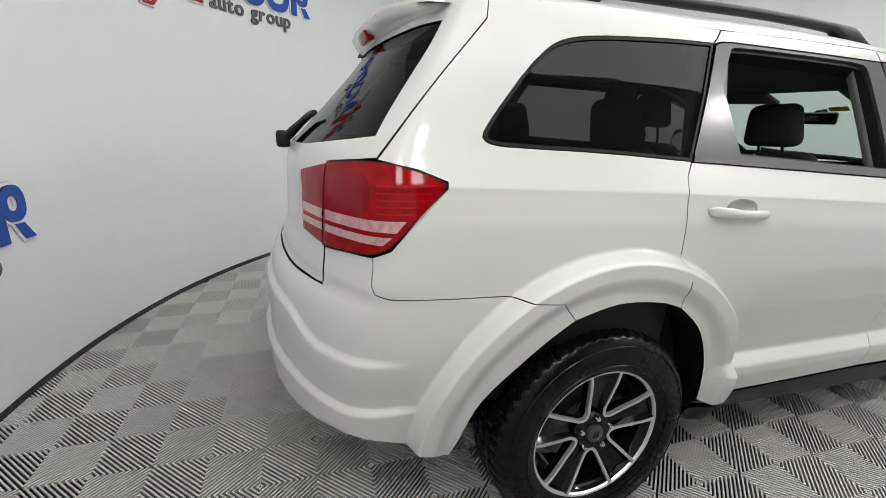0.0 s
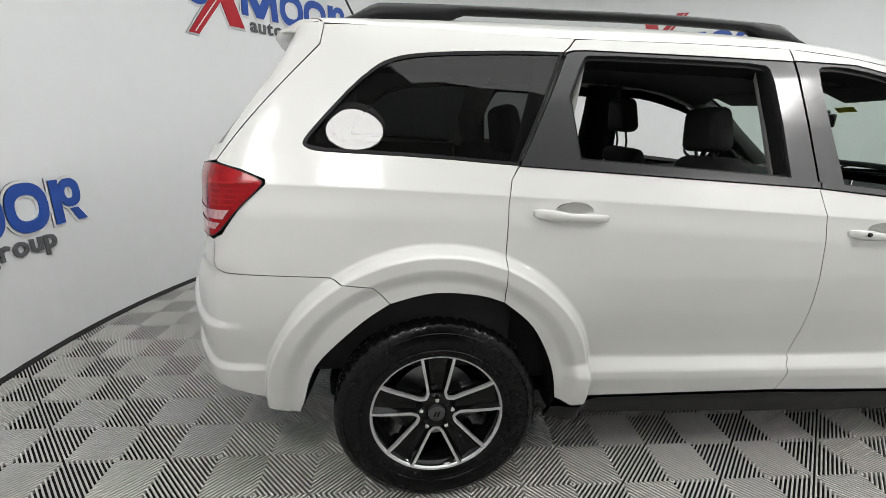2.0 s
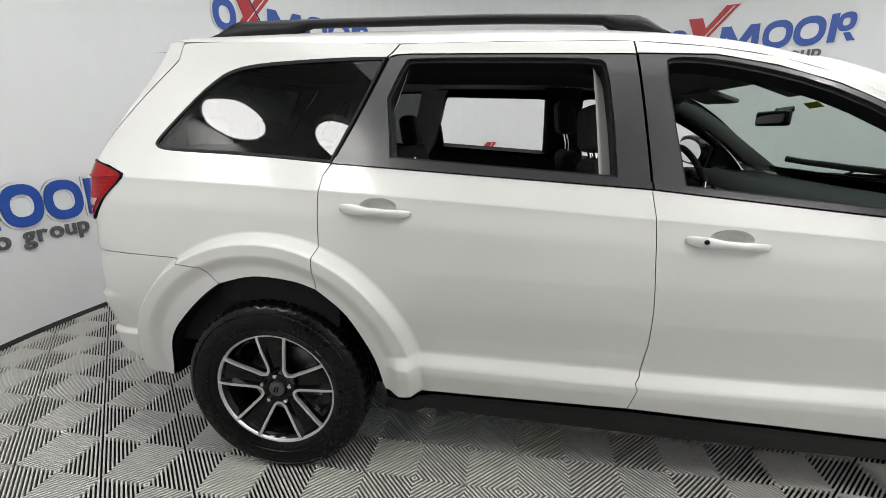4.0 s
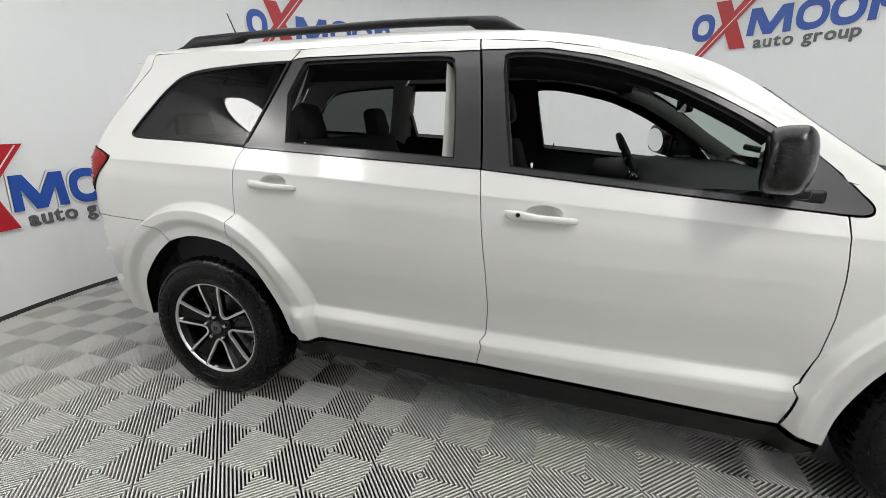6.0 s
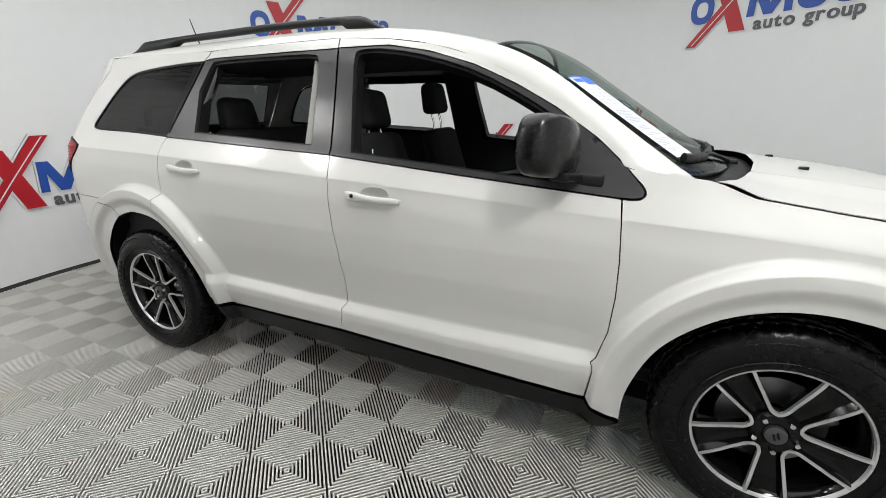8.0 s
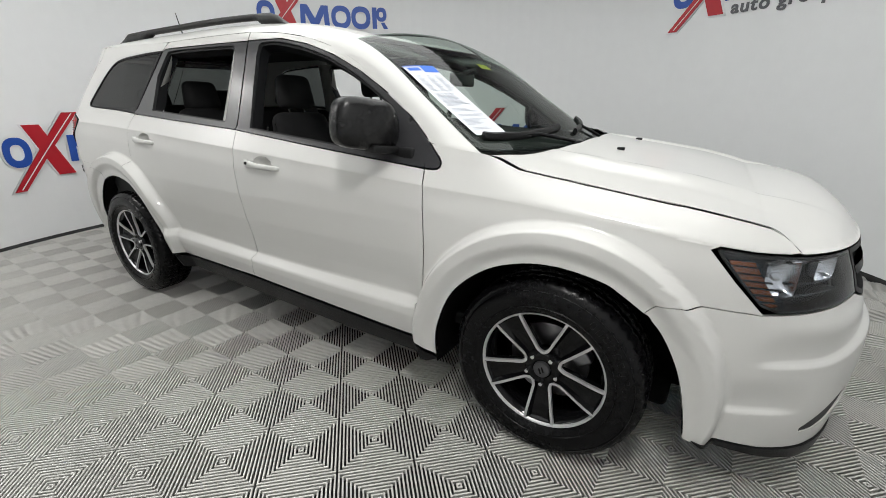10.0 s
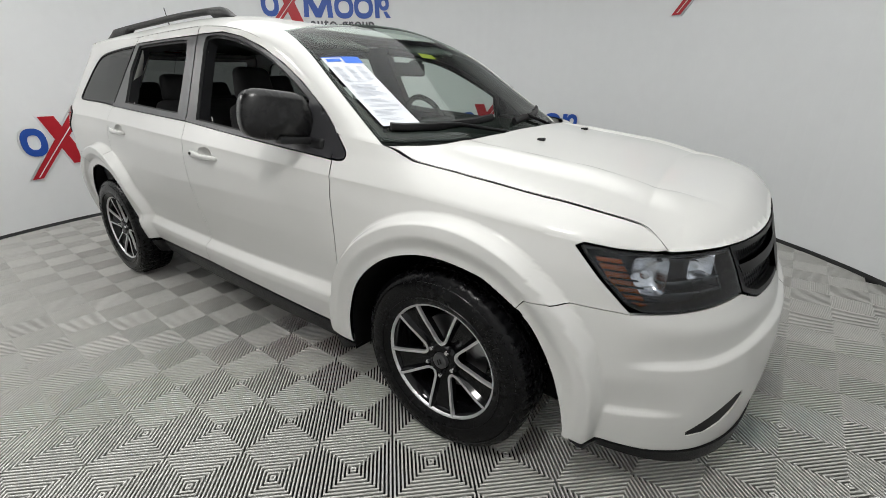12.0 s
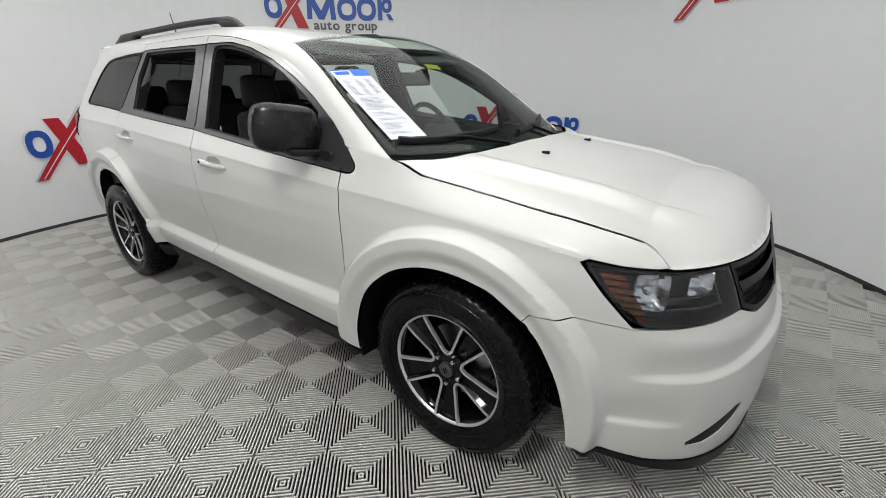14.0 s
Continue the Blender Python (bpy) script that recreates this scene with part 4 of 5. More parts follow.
    sheet("sill", sill, lambda u, z: ring_v(u, 0 * z + .36) * (1, 1, 0) + np.stack((0 * z, .012 + .25 * np.maximum(0, .33 - z), z), -1), PLASTIC, car, (), .03, .03)
    # tailgate
    gate_side = [(-1.15, .856), (-.936, .862), (-.971, .96), (-.955, 1.186), (-.739, 1.201)] + [(u - .004, z + .003) for u, z in pillar[::-1][1:]]
    low_glass = [(around(1, -.705, 1.252), 1.252), (-1.2, 1.220), (REAR_EDGE, 1.216)]
    top_glass = [(REAR_EDGE, 1.545), (-.9, 1.542)] + [(around(1, -.635 - .07 * k, 1.535 - .283 * k), 1.535 - .283 * k) for k in (i / 10 for i in range(10))]
    gate = sheet("tailgate", gate_side + [(-.8, 1.598), (REAR_EDGE, 1.595)] + top_glass + low_glass + [(REAR_EDGE, .856)], ring_v, PAINT, car, (), .012, .015)
    for a, b in zip(gate, sheet("rear_window", low_glass[::-1] + top_glass[::-1], ring_v, TINTED, car, (), .03, .004, 0, -.004, "dark tinted rear window")):
        b.parent = a
    # spoiler over the rear window
    rows = []
    wide = .635
    for i in range(61):
        k = -1 + 2 * i / 60
        y = wide * math.sin(k * math.pi / 2)
        a = abs(y) / wide
        bx = -.575 + .15 * a ** 3.5
        thin = 1 - a ** 12
        base = float(roof_z(-.37, y)) - .004 * a ** 8
        back = base - .028 - .010 * a ** 4
        rows.append([(-.352, y, base - .006), (-.37, y, base + .001), (.5 * bx - .19, y, base * .6 + back * .4 + .006), (bx + .03, y, back + .004), (bx + .008, y, back - .006 * thin), (bx, y, back - .020 * thin), (bx + .012, y, back - .040 * thin), (bx + .06, y, back - .054 * thin), (bx + .15, y, back - .064 * thin - .004)])
    v, f = strip(rows)
    mesh_object("spoiler", v, f, PAINT, car, "white spoiler over the rear window")
    part("brake_light", rounded_box((.03, .16, .035), .008, pose(-.556, 0, 1.585, 0, -20, 0)), RED_LENS, car, "red high brake light")


def build_lamps(car):
    # tail lamps: outer part on the body, inner part on the tailgate
    outer = [(-.737, 1.197), (-.62, 1.175), (-.538, 1.148), (-.542, 1.133), (-.615, 1.074), (-.69, .998), (-.745, .977), (-.85, .972), (-.967, .963), (-.952, 1.184)]
    outer = curved(outer, 2, (8, 9))
    lamp = sheet("tail_lamp", outer, ring_v, RED_LENS, car, (), .012, .03, .002, .006, "red and clear rear lamp")
    inner = [(-.955, 1.181), (-.970, .965), (-1.125, .978), (-1.148, 1.15)]
    inner_lamp = sheet("tail_lamp_inner", inner, ring_v, RED_LENS, car, (), .012, .03, .003, .006, "red rear lamp on the tailgate")
    for a, b in zip(lamp, sheet("lamp_seal", outer, ring_v, SEAL, car, [shrink(outer, .0025)], .02, .02, .0, .0065)):
        b.parent = a
    for zz, hh, x1 in ((1.05, .026, -.65), (1.016, .020, -.685)):
        for lp, u0, u1 in ((lamp, -.95, x1), (inner_lamp, -1.128, -.967)):
            for a, b in zip(lp, sheet("lens_band", [(u0, zz - hh / 2), (u1 - (.025 if u1 > -.9 else 0), zz - hh / 2), (u1, zz + hh / 2), (u0, zz + hh / 2)], ring_v, WHITE_LENS, car, (), .02, .004, 0, .008)):
                b.parent = a
    for k in range(5):
        zz = 1.078 + .0155 * k
        x1 = -.632 + .016 * k
        for a, b in zip(lamp, sheet("lens_rib", [(-.73, zz - .002), (x1, zz - .002), (x1 + .003, zz + .002), (-.73, zz + .002)], ring_v, RED_RIB, car, (), .03, .003, 0, .0085)):
            b.parent = a
    for a, b in zip(lamp, sheet("lens_bowl", oval(-.83, 1.12, .075, .045, 20, 4), ring_v, RED_DARK, car, (), .02, .003, 0, .0066)):
        b.parent = a
    # head lamps
    hl = [(3.296, .898), (3.315, .905), (3.408, .894), (3.56, .887), (3.68, .886), (3.797, .888), (3.828, .82), (3.852, .75), (3.72, .735), (3.594, .726), (3.452, .722), (3.37, .81)]
    hl = curved(hl, 1, (3, 4, 5, 6, 7, 8, 9, 11))
    bowl = sheet("head_lamp", hl, ring_v, LAMP_BOWL, car, (), .02, .0, .0, -.06, "dark headlamp with clear cover and amber side")
    for a, b in zip(bowl, sheet("lamp_cover", hl, ring_v, LAMP_COVER, car, (), .03, .07, .003, .002)):
        b.parent = a
    for a, b in zip(bowl, sheet("lamp_rim", hl, ring_v, GLOSS_BLACK, car, [shrink(hl, .01)], .03, .05, .001, .001)):
        b.parent = a
    amber = [(3.345, .872), (3.42, .868), (3.50, .74), (3.462, .732), (3.385, .81)]
    for a, b in zip(bowl, sheet("side_reflector", amber, ring_v, AMBER, car, (), .02, .004, 0, -.018)):
        b.parent = a
    for k in range(6):
        zz = .857 - .021 * k
        x0 = 3.350 + .018 * k
        for a, b in zip(bowl, sheet("reflector_rib", [(x0, zz), (x0 + .085, zz - .006), (x0 + .085, zz - .002), (x0, zz + .004)], ring_v, GLOSS_BLACK, car, (), .02, .01, 0, -.008)):
            b.parent = a
    for u, z, w, h in ((3.505, .822, .052, .056), (3.69, .842, .046, .034)):
        p, q = Vector(ring(u, z)), Vector(ring(u + .01, z))
        d = (q - p).normalized()
        n = Vector((-d.y, d.x, 0)) if Vector((-d.y, d.x, 0)).x > 0 else Vector((d.y, -d.x, 0))
        for sgn in (0, 1):
            rows = []
            for k, dep in ((1.0, -.014), (.94, -.022), (.8, -.040), (.55, -.050), (.3, -.054), (.01, -.055)):
                rows.append([tuple(p + d * a + Vector((0, 0, b)) + n * dep) for a, b in oval(0, 0, w * k, h * k, 32, 6 if k > .7 else 3) + oval(0, 0, w * k, h * k, 32, 6 if k > .7 else 3)[:1]])
            v, f = strip(rows)
            if sgn:
                v, f = [(x, -y, zz) for x, y, zz in v], [t[::-1] for t in f]
            cup = mesh_object("reflector_bowl", v, f, SILVERED, bowl[sgn], "chrome reflector")
            bulb = lathe([(0, -.010), (.012, -.008), (.014, 0), (.010, .010), (0, .014)], 16)
            c = p - n * .036
            bmesh.ops.translate(bulb, vec=(c.x, -c.y if sgn else c.y, c.z), verts=bulb.verts[:])
            part("bulb", bulb, SILVERED, bowl[sgn])
    for zz in (.862, .80, .765):
        for a, b in zip(bowl, sheet("lamp_fin", [(3.545, zz), (3.79, zz + .004), (3.79, zz + .010), (3.545, zz + .006)], ring_v, LAMP_BOWL, car, (), .03, .03, 0, -.025)):
            b.parent = a
    # grille
    gr = [(3.80, .89), (3.832, .82), (3.857, .75), (3.902, .731), (3.947, .716), (FRONT_EDGE, .70), (FRONT_EDGE, .885), (4.05, .888)]
    grille = sheet("grille", gr, ring_v, BLACK_TRIM, car, (), .03, .0, .002, -.035, "black crosshair mesh grille")
    for a, b in zip(grille, sheet("grille_frame", gr, ring_v, GRILLE_BLACK, car, [shrink(gr, .018)], .02, .05, .002, .002)):
        b.parent = a
    for row in ([(3.86, .803), (FRONT_EDGE, .80), (FRONT_EDGE, .828), (3.84, .831)], [(4.2, .705), (FRONT_EDGE, .705), (FRONT_EDGE, .88), (4.2, .88)]):
        for a, b in zip(grille, sheet("crosshair_bar", row, ring_v, GRILLE_BLACK, car, (), .02, .03, 0, .004)):
            b.parent = a
    verts, faces = [], []
    for i in range(26):
        for j in range(10):
            u, z = 3.85 + .016 * i + (.008 if j % 2 else 0), .722 + .0165 * j
            if 3.83 + (.88 - z) * .3 > u:
                continue
            k = len(verts)
            for du, dz, l in ((-.007, 0, -.012), (0, .008, -.012), (.007, 0, -.012), (0, -.008, -.012)):
                x, y, zz = ring(u + du, z + dz)
                verts.append((x + l, y - l * .3, zz))
            faces.append((k, k + 1, k + 2, k + 3))
    both_sides("grille_mesh", verts, faces, VOID, grille[0])


def handle_at(parent, u, z, slope):
    """A pull handle and the bowl behind it, on both doors of a pair."""
    dy = -ring(u, z)[1]
    for door, sg in zip(parent, (-1, 1)):
        rows = []
        for i in range(25):
            k = i / 24
            x = -.125 + .25 * k
            out = .030 * (1 - abs(2 * k - 1) ** 5) + .002
            hgt = (.0125 + .0045 * (1 - smooth(.25, .45, k))) * (1 - .55 * abs(2 * k - 1) ** 8)
            y = -ring(u + x, z)[1]
            zz = z + slope * x - .004 * (1 - abs(2 * k - 1) ** 2)
            rows.append([(u + x, sg * (y + out * a - .002), zz + hgt * c) for a, c in ((.45, -1), (.8, -1.02), (.97, -.7), (1.03, 0), (.97, .7), (.8, 1.02), (.45, 1), (.4, 0), (.45, -1))])
        v, f = strip(rows)
        n = len(rows[0])
        f += [tuple(range(n - 1)), tuple(range(len(v) - 2, len(v) - n - 1, -1))]
        mesh_object("handle", v, f if sg > 0 else [q[::-1] for q in f], PAINT, door, "white painted pull handle")
        rows = []
        for r, d in ((1.03, 0), (.97, .006), (.85, .016), (.6, .022), (.3, .024), (.02, .0245)):
            rows.append([(u + .01 + x * r, sg * (dy - d - .001), z + .011 + zz * r) for x, zz in [(.062 * math.cos(a), .030 * math.sin(a)) for a in (2 * math.pi * i / 28 for i in range(29))]])
        v, f = strip(rows)
        mesh_object("handle_bowl", v, f, PAINT, door)
        if u > 1:
            lock = lathe([(0, -.006), (.006, -.006), (.0075, -.004), (.0075, .01)], 16)
            bmesh.ops.transform(lock, matrix=Matrix.Translation((u - .072, sg * (-ring(u - .072, z)[1] + .028), z + .004)) @ pose(0, 0, 0, 0, 0, 0 if sg < 0 else 180), verts=lock.verts[:])
            part("key_lock", lock, GLOSS_BLACK, door)


def wheel_meshes():
    R, Wd = .357, .1125
    # tyre section from the inner bead round the tread to the outer bead
    sec = [(.222, .085), (.235, .10), (.27, .112), (.30, .112), (.33, .104), (.346, .092), (.352, .084), (.3555, .07), (R, .055), (R, .048), (.349, .046), (.349, .040), (R, .038), (R, .012), (.349, .010), (.349, .004), (R, .002), (R, -.002)]
    sec = sec[:-1] + [(r, -y) for r, y in sec[::-1][1:]]
    prof = sec

    def tread(j, i, r):
        y = prof[i][1]
        if abs(y) > .045 and abs(y) < .086 and r > .34:
            return r - (.007 if j % 4 == 0 else 0)
        if .011 < abs(y) < .045 and r > .354:
            return r - (.004 if j % 6 == 0 else 0)
        return r
    tyre = lathe(prof, 216, tread)
    rings_out = []
    for rr in (.262, .322):
        rings_out.append(lathe([(rr - .002, -.112 + (.0 if rr < .3 else .004)), (rr, -.1145 + (.0 if rr < .3 else .004)), (rr + .002, -.112 + (.0 if rr < .3 else .004))], 96))
    bars = []
    for start in (150, 330):
        for i in range(9):
            a = radians(start + 6.0 * i)
            rr = .293
            b = rounded_box((.016, .003, .026 if i % 3 else .02), .001, segments=1)
            bmesh.ops.transform(b, matrix=Matrix.Translation((rr * math.cos(a), -.1125, rr * math.sin(a))) @ Matrix.Rotation(-(a - math.pi / 2), 4, "Y"), verts=b.verts[:])
            bars.append(b)
    tyre = merged(tyre, *rings_out, *bars)
    # rim barrel and black face
    rim = lathe([(.228, -.092), (.232, -.096), (.236, -.092), (.236, .09), (.214, .085), (.205, .02), (.205, -.06), (.222, -.085), (.228, -.092)], 96)
    lip = lathe([(.2225, -.0885), (.226, -.0955), (.231, -.0975), (.234, -.0945), (.234, -.0885)], 96)
    hub = lathe([(0, -.072), (.032, -.073), (.036, -.078), (.062, -.076), (.07, -.064), (.066, -.03), (.0, -.02)], 48)
    spokes, lines, nuts = [], [], []
    for k in range(5):
        a0 = radians(90 + 72 * k)
        d, s = Vector((math.cos(a0), 0, math.sin(a0))), Vector((-math.sin(a0), 0, math.cos(a0)))
        half = lambda r: min(.0265 + .028 * max(0, r - .058) / .166, r * .7265 - .0022)
        rows = []
        for i in range(12):
            r = .045 + (.224 - .045) * i / 11
            yf = -.070 - .020 * smooth(.06, .222, r)
            w = half(r)
            rows.append([tuple(d * r + s * t * w + Vector((0, yf + dy, 0))) for t, dy in ((-1, .035), (-1, -.004), (-.86, -.004), (-.62, .012), (0, .016), (.62, .012), (.86, -.004), (1, -.004), (1, .035))])
        v, f = strip(rows)
        b = bmesh.new()
        vs = [b.verts.new(p) for p in v]
        for q in f:
            b.faces.new([vs[i] for i in q])
        bmesh.ops.recalc_face_normals(b, faces=b.faces[:])
        spokes.append(b)
        # machined line round a window of the wheel: out along one spoke, round the hub, out along the next
        a1 = a0 + radians(72)
        d1, s1 = Vector((math.cos(a1), 0, math.sin(a1))), Vector((-math.sin(a1), 0, math.cos(a1)))
        am = a0 + radians(36)
        dm = Vector((math.cos(am), 0, math.sin(am)))
        first = [d * r + s * half(r) for r in np.linspace(.2245, .082, 11)]
        last = [d1 * r - s1 * half(r) for r in np.linspace(.082, .2245, 11)]
        pa, pb = d * .068 + s * half(.068), d1 * .068 - s1 * half(.068)
        mid = dm * .0655
        bend = [first[-1] * (1 - t) ** 2 + pa * 2 * t * (1 - t) + mid * t * t for t in (.2, .4, .6, .8)] + [mid] + [mid * (1 - t) ** 2 + pb * 2 * t * (1 - t) + last[0] * t * t for t in (.2, .4, .6, .8)]
        path = first + bend + last
        rows = []
        for i, c in enumerate(path):
            tang = (path[min(i + 1, len(path) - 1)] - path[max(i - 1, 0)]).normalized()
            side = Vector((-tang.z, 0, tang.x))
            yf = -.0745 - .020 * float(smooth(.06, .222, c.length)) - .0015
            rows.append([tuple(c + side * q + Vector((0, yf + dy, 0))) for q, dy in ((-.0054, .012), (-.0047, 0), (.0047, 0), (.0054, .012))])
        v, f = strip(rows)
        b = bmesh.new()
        vs = [b.verts.new(p) for p in v]
        for q in f:
            b.faces.new([vs[i] for i in q])
        bmesh.ops.recalc_face_normals(b, faces=b.faces[:])
        lines.append(b)
        p = d * .0575
        nut = lathe([(0, -.094), (.007, -.093), (.0085, -.088), (.0085, -.07)], 12)
        bmesh.ops.translate(nut, vec=(p.x, 0, p.z), verts=nut.verts[:])
        nuts.append(nut)
    cap = lathe([(0, -.0895), (.024, -.0895), (.0295, -.087), (.031, -.08), (.031, -.07)], 40)
    mark = []
    for q in (-.006, .006):
        b = rounded_box((.006, .002, .022), .0005, segments=1)
        bmesh.ops.transform(b, matrix=Matrix.Translation((q, -.0902, 0)) @ Matrix.Rotation(radians(18), 4, "Y"), verts=b.verts[:])
        mark.append(b)
    disc_b = lathe([(.06, .03), (.06, .0), (.15, .0), (.15, .022), (.06, .022)], 64)
    calp = rounded_box((.07, .05, .13), .012, pose(.125, .0, 0))
    return dict(tyre=(tyre, RUBBER), rim=(rim, GLOSS_BLACK), hub=(hub, GLOSS_BLACK), spoke=(spokes, GLOSS_BLACK), rim_lip=(lip, SILVER), spoke_edge=(lines, SILVER), cap=(cap, material("wheel_cap_grey", (.09, .09, .095), .3, metal=.6)), cap_mark=(mark, GLOSS_BLACK), brake_disc=(disc_b, STEEL), caliper=(calp, STEEL), lug_nut=(nuts, CHROME))


def build_wheels(car):
    first = None
    for cx, cy, turn, lock in ((.003, -.785, 0, 0), (2.892, -.778, 38, 0), (.003, .785, 10, 0), (2.892, .778, 40, 0)):
        m = pose(cx, cy, .349, 0, 0, 0 if cy < 0 else 180) @ pose(0, 0, 0, 0, -turn, 0)
        if first is None:
            first = new("wheel")
            first.parent = car
            tagged(first, "gloss black five-spoke alloy wheel with machined edges")
            for nm, (bms, mat) in wheel_meshes().items():
                for b in bms if isinstance(bms, list) else [bms]:
                    part(nm, b, mat, first, "black tyre with raised sidewall lettering bars" if nm == "tyre" else "")
            first.matrix_basis = m
        else:
            copy_thing(first, m)


def tyre_well(car):
    """Black liners over the wheels, the floor pan and the engine bay, so that nothing shows through."""
    for cx, edge in ((0, REAR_BACK + REAR_TOP[1:] + REAR_FRONT[1:]), (2.89, FRONT_BACK + FRONT_FORE[1:])):
        edge = edge + [(edge[-1][0] + .004, .29)] if cx == 0 else [(edge[0][0] - .004, .26)] + edge
        for sg in (-1, 1):
            rows = []
            for u, z in edge:
                x, y, _ = ring(u, max(z, .33))
                rows.append([(x, sg * (-y - .014), z), (x, sg * .52, z)])
            v, f = strip(rows)
            k = len(v)
            v.append((cx, sg * .52, .30))
            f += [(2 * i + 1, 2 * i + 3, k) for i in range(len(rows) - 1)]
            mesh_object("wheel_liner", v, f, VOID, car)
    part("floor_pan", rounded_box((3.7, 1.3, .12), .03, pose(1.45, 0, .31)), VOID, car)
    # wider, lower unseen pan, added to block light under the car
    part("floor_pan", rounded_box((1.88, 1.62, .07), .02, pose(1.44, 0, .285)), VOID, car)
    part("engine_bay", rounded_box((.62, 1.0, .5), .05, pose(3.32, 0, .60)), VOID, car)
    part("axle", tube([(0, -.7, .33), (0, .7, .33)], .045), VOID, car)
    part("axle", tube([(2.891, -.7, .33), (2.891, .7, .33)], .045), VOID, car)


def build_outside(car, front_doors):
    # roof rails: a bar that runs down into a foot at each end
    for sg in (-1, 1):
        rows, n = [], 60
        for i in range(n + 1):
            x = -.29 + (1.385 + .29) * i / n
            y = .565 + .012 * math.sin(math.pi * (x + .29) / 1.675)
            z = float(roof_z(x, .575))
            up = .042 * float(smooth(-.30, -.17, x) * (1 - smooth(1.27, 1.40, x)))
            low = -.012 + .030 * float(smooth(.02, .10, x) * (1 - smooth(1.16, 1.22, x)))
            low = min(low, up - .004)
            w = .019 + .006 * float(1 - smooth(-.2, .1, x) * (1 - smooth(1.05, 1.3, x)))
            c = .3 * (up - low)
            rows.append([(x, sg * (y + a), z + b) for a, b in ((-w, low), (-w, up - c), (-w * .55, up), (w * .55, up), (w, up - c), (w * 1.1, low), (-w, low))])
        v, f = strip(rows)
        m = len(rows[0])
        f += [tuple(range(m - 1)), tuple(range(len(v) - 2, len(v) - m - 1, -1))]
        mesh_object("roof_rail", v, f if sg < 0 else [q[::-1] for q in f], PLASTIC, car, "black roof rail")
    # aerial
    part("aerial", merged(tube([(-.25, -.12, 1.66), (-.34, -.09, 1.885)], [.006, .003], 8), rounded_box((.07, .045, .03), .012, pose(-.245, -.12, 1.676))), PLASTIC, car, "short black roof aerial")
    # door mirrors
    for door, sg in zip(front_doors, (-1, 1)):
        bm = bmesh.new()
        bmesh.ops.create_cube(bm, size=1)
        bmesh.ops.subdivide_edges(bm, edges=bm.edges[:], cuts=6, use_grid_fill=True)
        for v in bm.verts:
            x, y, z = v.co * 2
            p = 4.5
            n = (abs(x) ** p + abs(y) ** p + abs(z) ** p) ** (1 / p)
            x, y, z = x / n, y / n, z / n
            wide = 1 - .12 * (z > 0) * z
            fx = 1 if x < 0 else (1 - .35 * y * y - .2 * z * z)
            v.co = Vector((x * .062 * fx, y * .145 * wide, z * .090))
        bmesh.ops.transform(bm, matrix=Matrix.Translation((2.168, sg * .955, 1.208)) @ pose(0, 0, 0, 0, 0, sg * 14), verts=bm.verts[:])
        mirror = part("door_mirror", bm, MIRROR_SHELL, door, "grained black door mirror", 60)
        g = bmesh.new()
        bmesh.ops.create_circle(g, cap_ends=True, segments=32, radius=1)
        bmesh.ops.transform(g, matrix=Matrix.Translation((2.168, sg * .955, 1.208)) @ pose(0, 0, 0, 0, 0, sg * 14) @ pose(-.0625, 0, 0) @ pose(0, 0, 0, 0, -90, 0) @ Matrix.Diagonal((.072, .118, 1, 1)), verts=g.verts[:])
        part("mirror_glass", g, MIRROR, mirror)
        part("mirror_arm", rounded_box((.06, .20, .028), .010, Matrix.Translation((2.215, sg * .885, 1.122)) @ pose(0, 0, 0, 0, 0, sg * 10)), PLASTIC, mirror)
        part("mirror_foot", rounded_box((.09, .05, .045), .015, Matrix.Translation((2.27, sg * .84, 1.112))), PLASTIC, mirror)
    # cowl under the windscreen and wipers
    rows = []
    for i in range(33):
        y = -.76 + 1.52 * i / 32
        xa = float(np.interp(abs(y), (0, .28, .5, .66, .76), (2.75, 2.725, 2.665, 2.59, 2.515)))
        xb = float(np.interp(abs(y), (0, .3, .55, .70, .76), (2.86, 2.838, 2.765, 2.70, 2.655)))
        za = screen_z(xa, y) - .012
        zb = hood_z(max(xb, 2.66), min(abs(y), .74)) - .022
        rows.append([(xa - .03, y, za + .0), (xa + (xb - xa) * .4, y, min(za, zb) + .002), (xb, y, zb), (xb + .03, y, zb - .05)])
    v, f = strip(rows)
    mesh_object("cowl", v, [q[::-1] for q in f], PLASTIC, car, "black plastic cowl below the windscreen")
    for y0, y1, xo in ((-.70, -.12, 0), (.02, .62, .0)):
        pts = []
        for i in range(13):
            y = y0 + (y1 - y0) * i / 12
            x = float(np.interp(abs(y), (0, .28, .5, .66, .76), (2.755, 2.73, 2.675, 2.605, 2.54))) - .045 - .035 * (i / 12)
            pts.append((x, y, screen_z(x, y) + .010))
        w = part("wiper", tube(pts, .011, 8, 1.5), PLASTIC, car, "black windscreen wiper")
        x, y, z = pts[4]
        part("wiper_arm", tube([(x + .0, y, z + .010), (x + .04, y + .12, screen_z(x + .04, y + .12) + .018), (2.755, y + .36, screen_z(2.755, y + .36) + .012)], .008, 8), PLASTIC, w)
        part("wiper_pivot", rounded_box((.045, .045, .028), .010, pose(2.765, y + .37, screen_z(2.765, y + .37) + .008)), PLASTIC, w)
    for y in (-.258, .258):
        part("washer_nozzle", rounded_box((.03, .022, .014), .005, pose(2.975, y, hood_z(2.975, y) + .003)), PLASTIC, car, "small black washer nozzle")
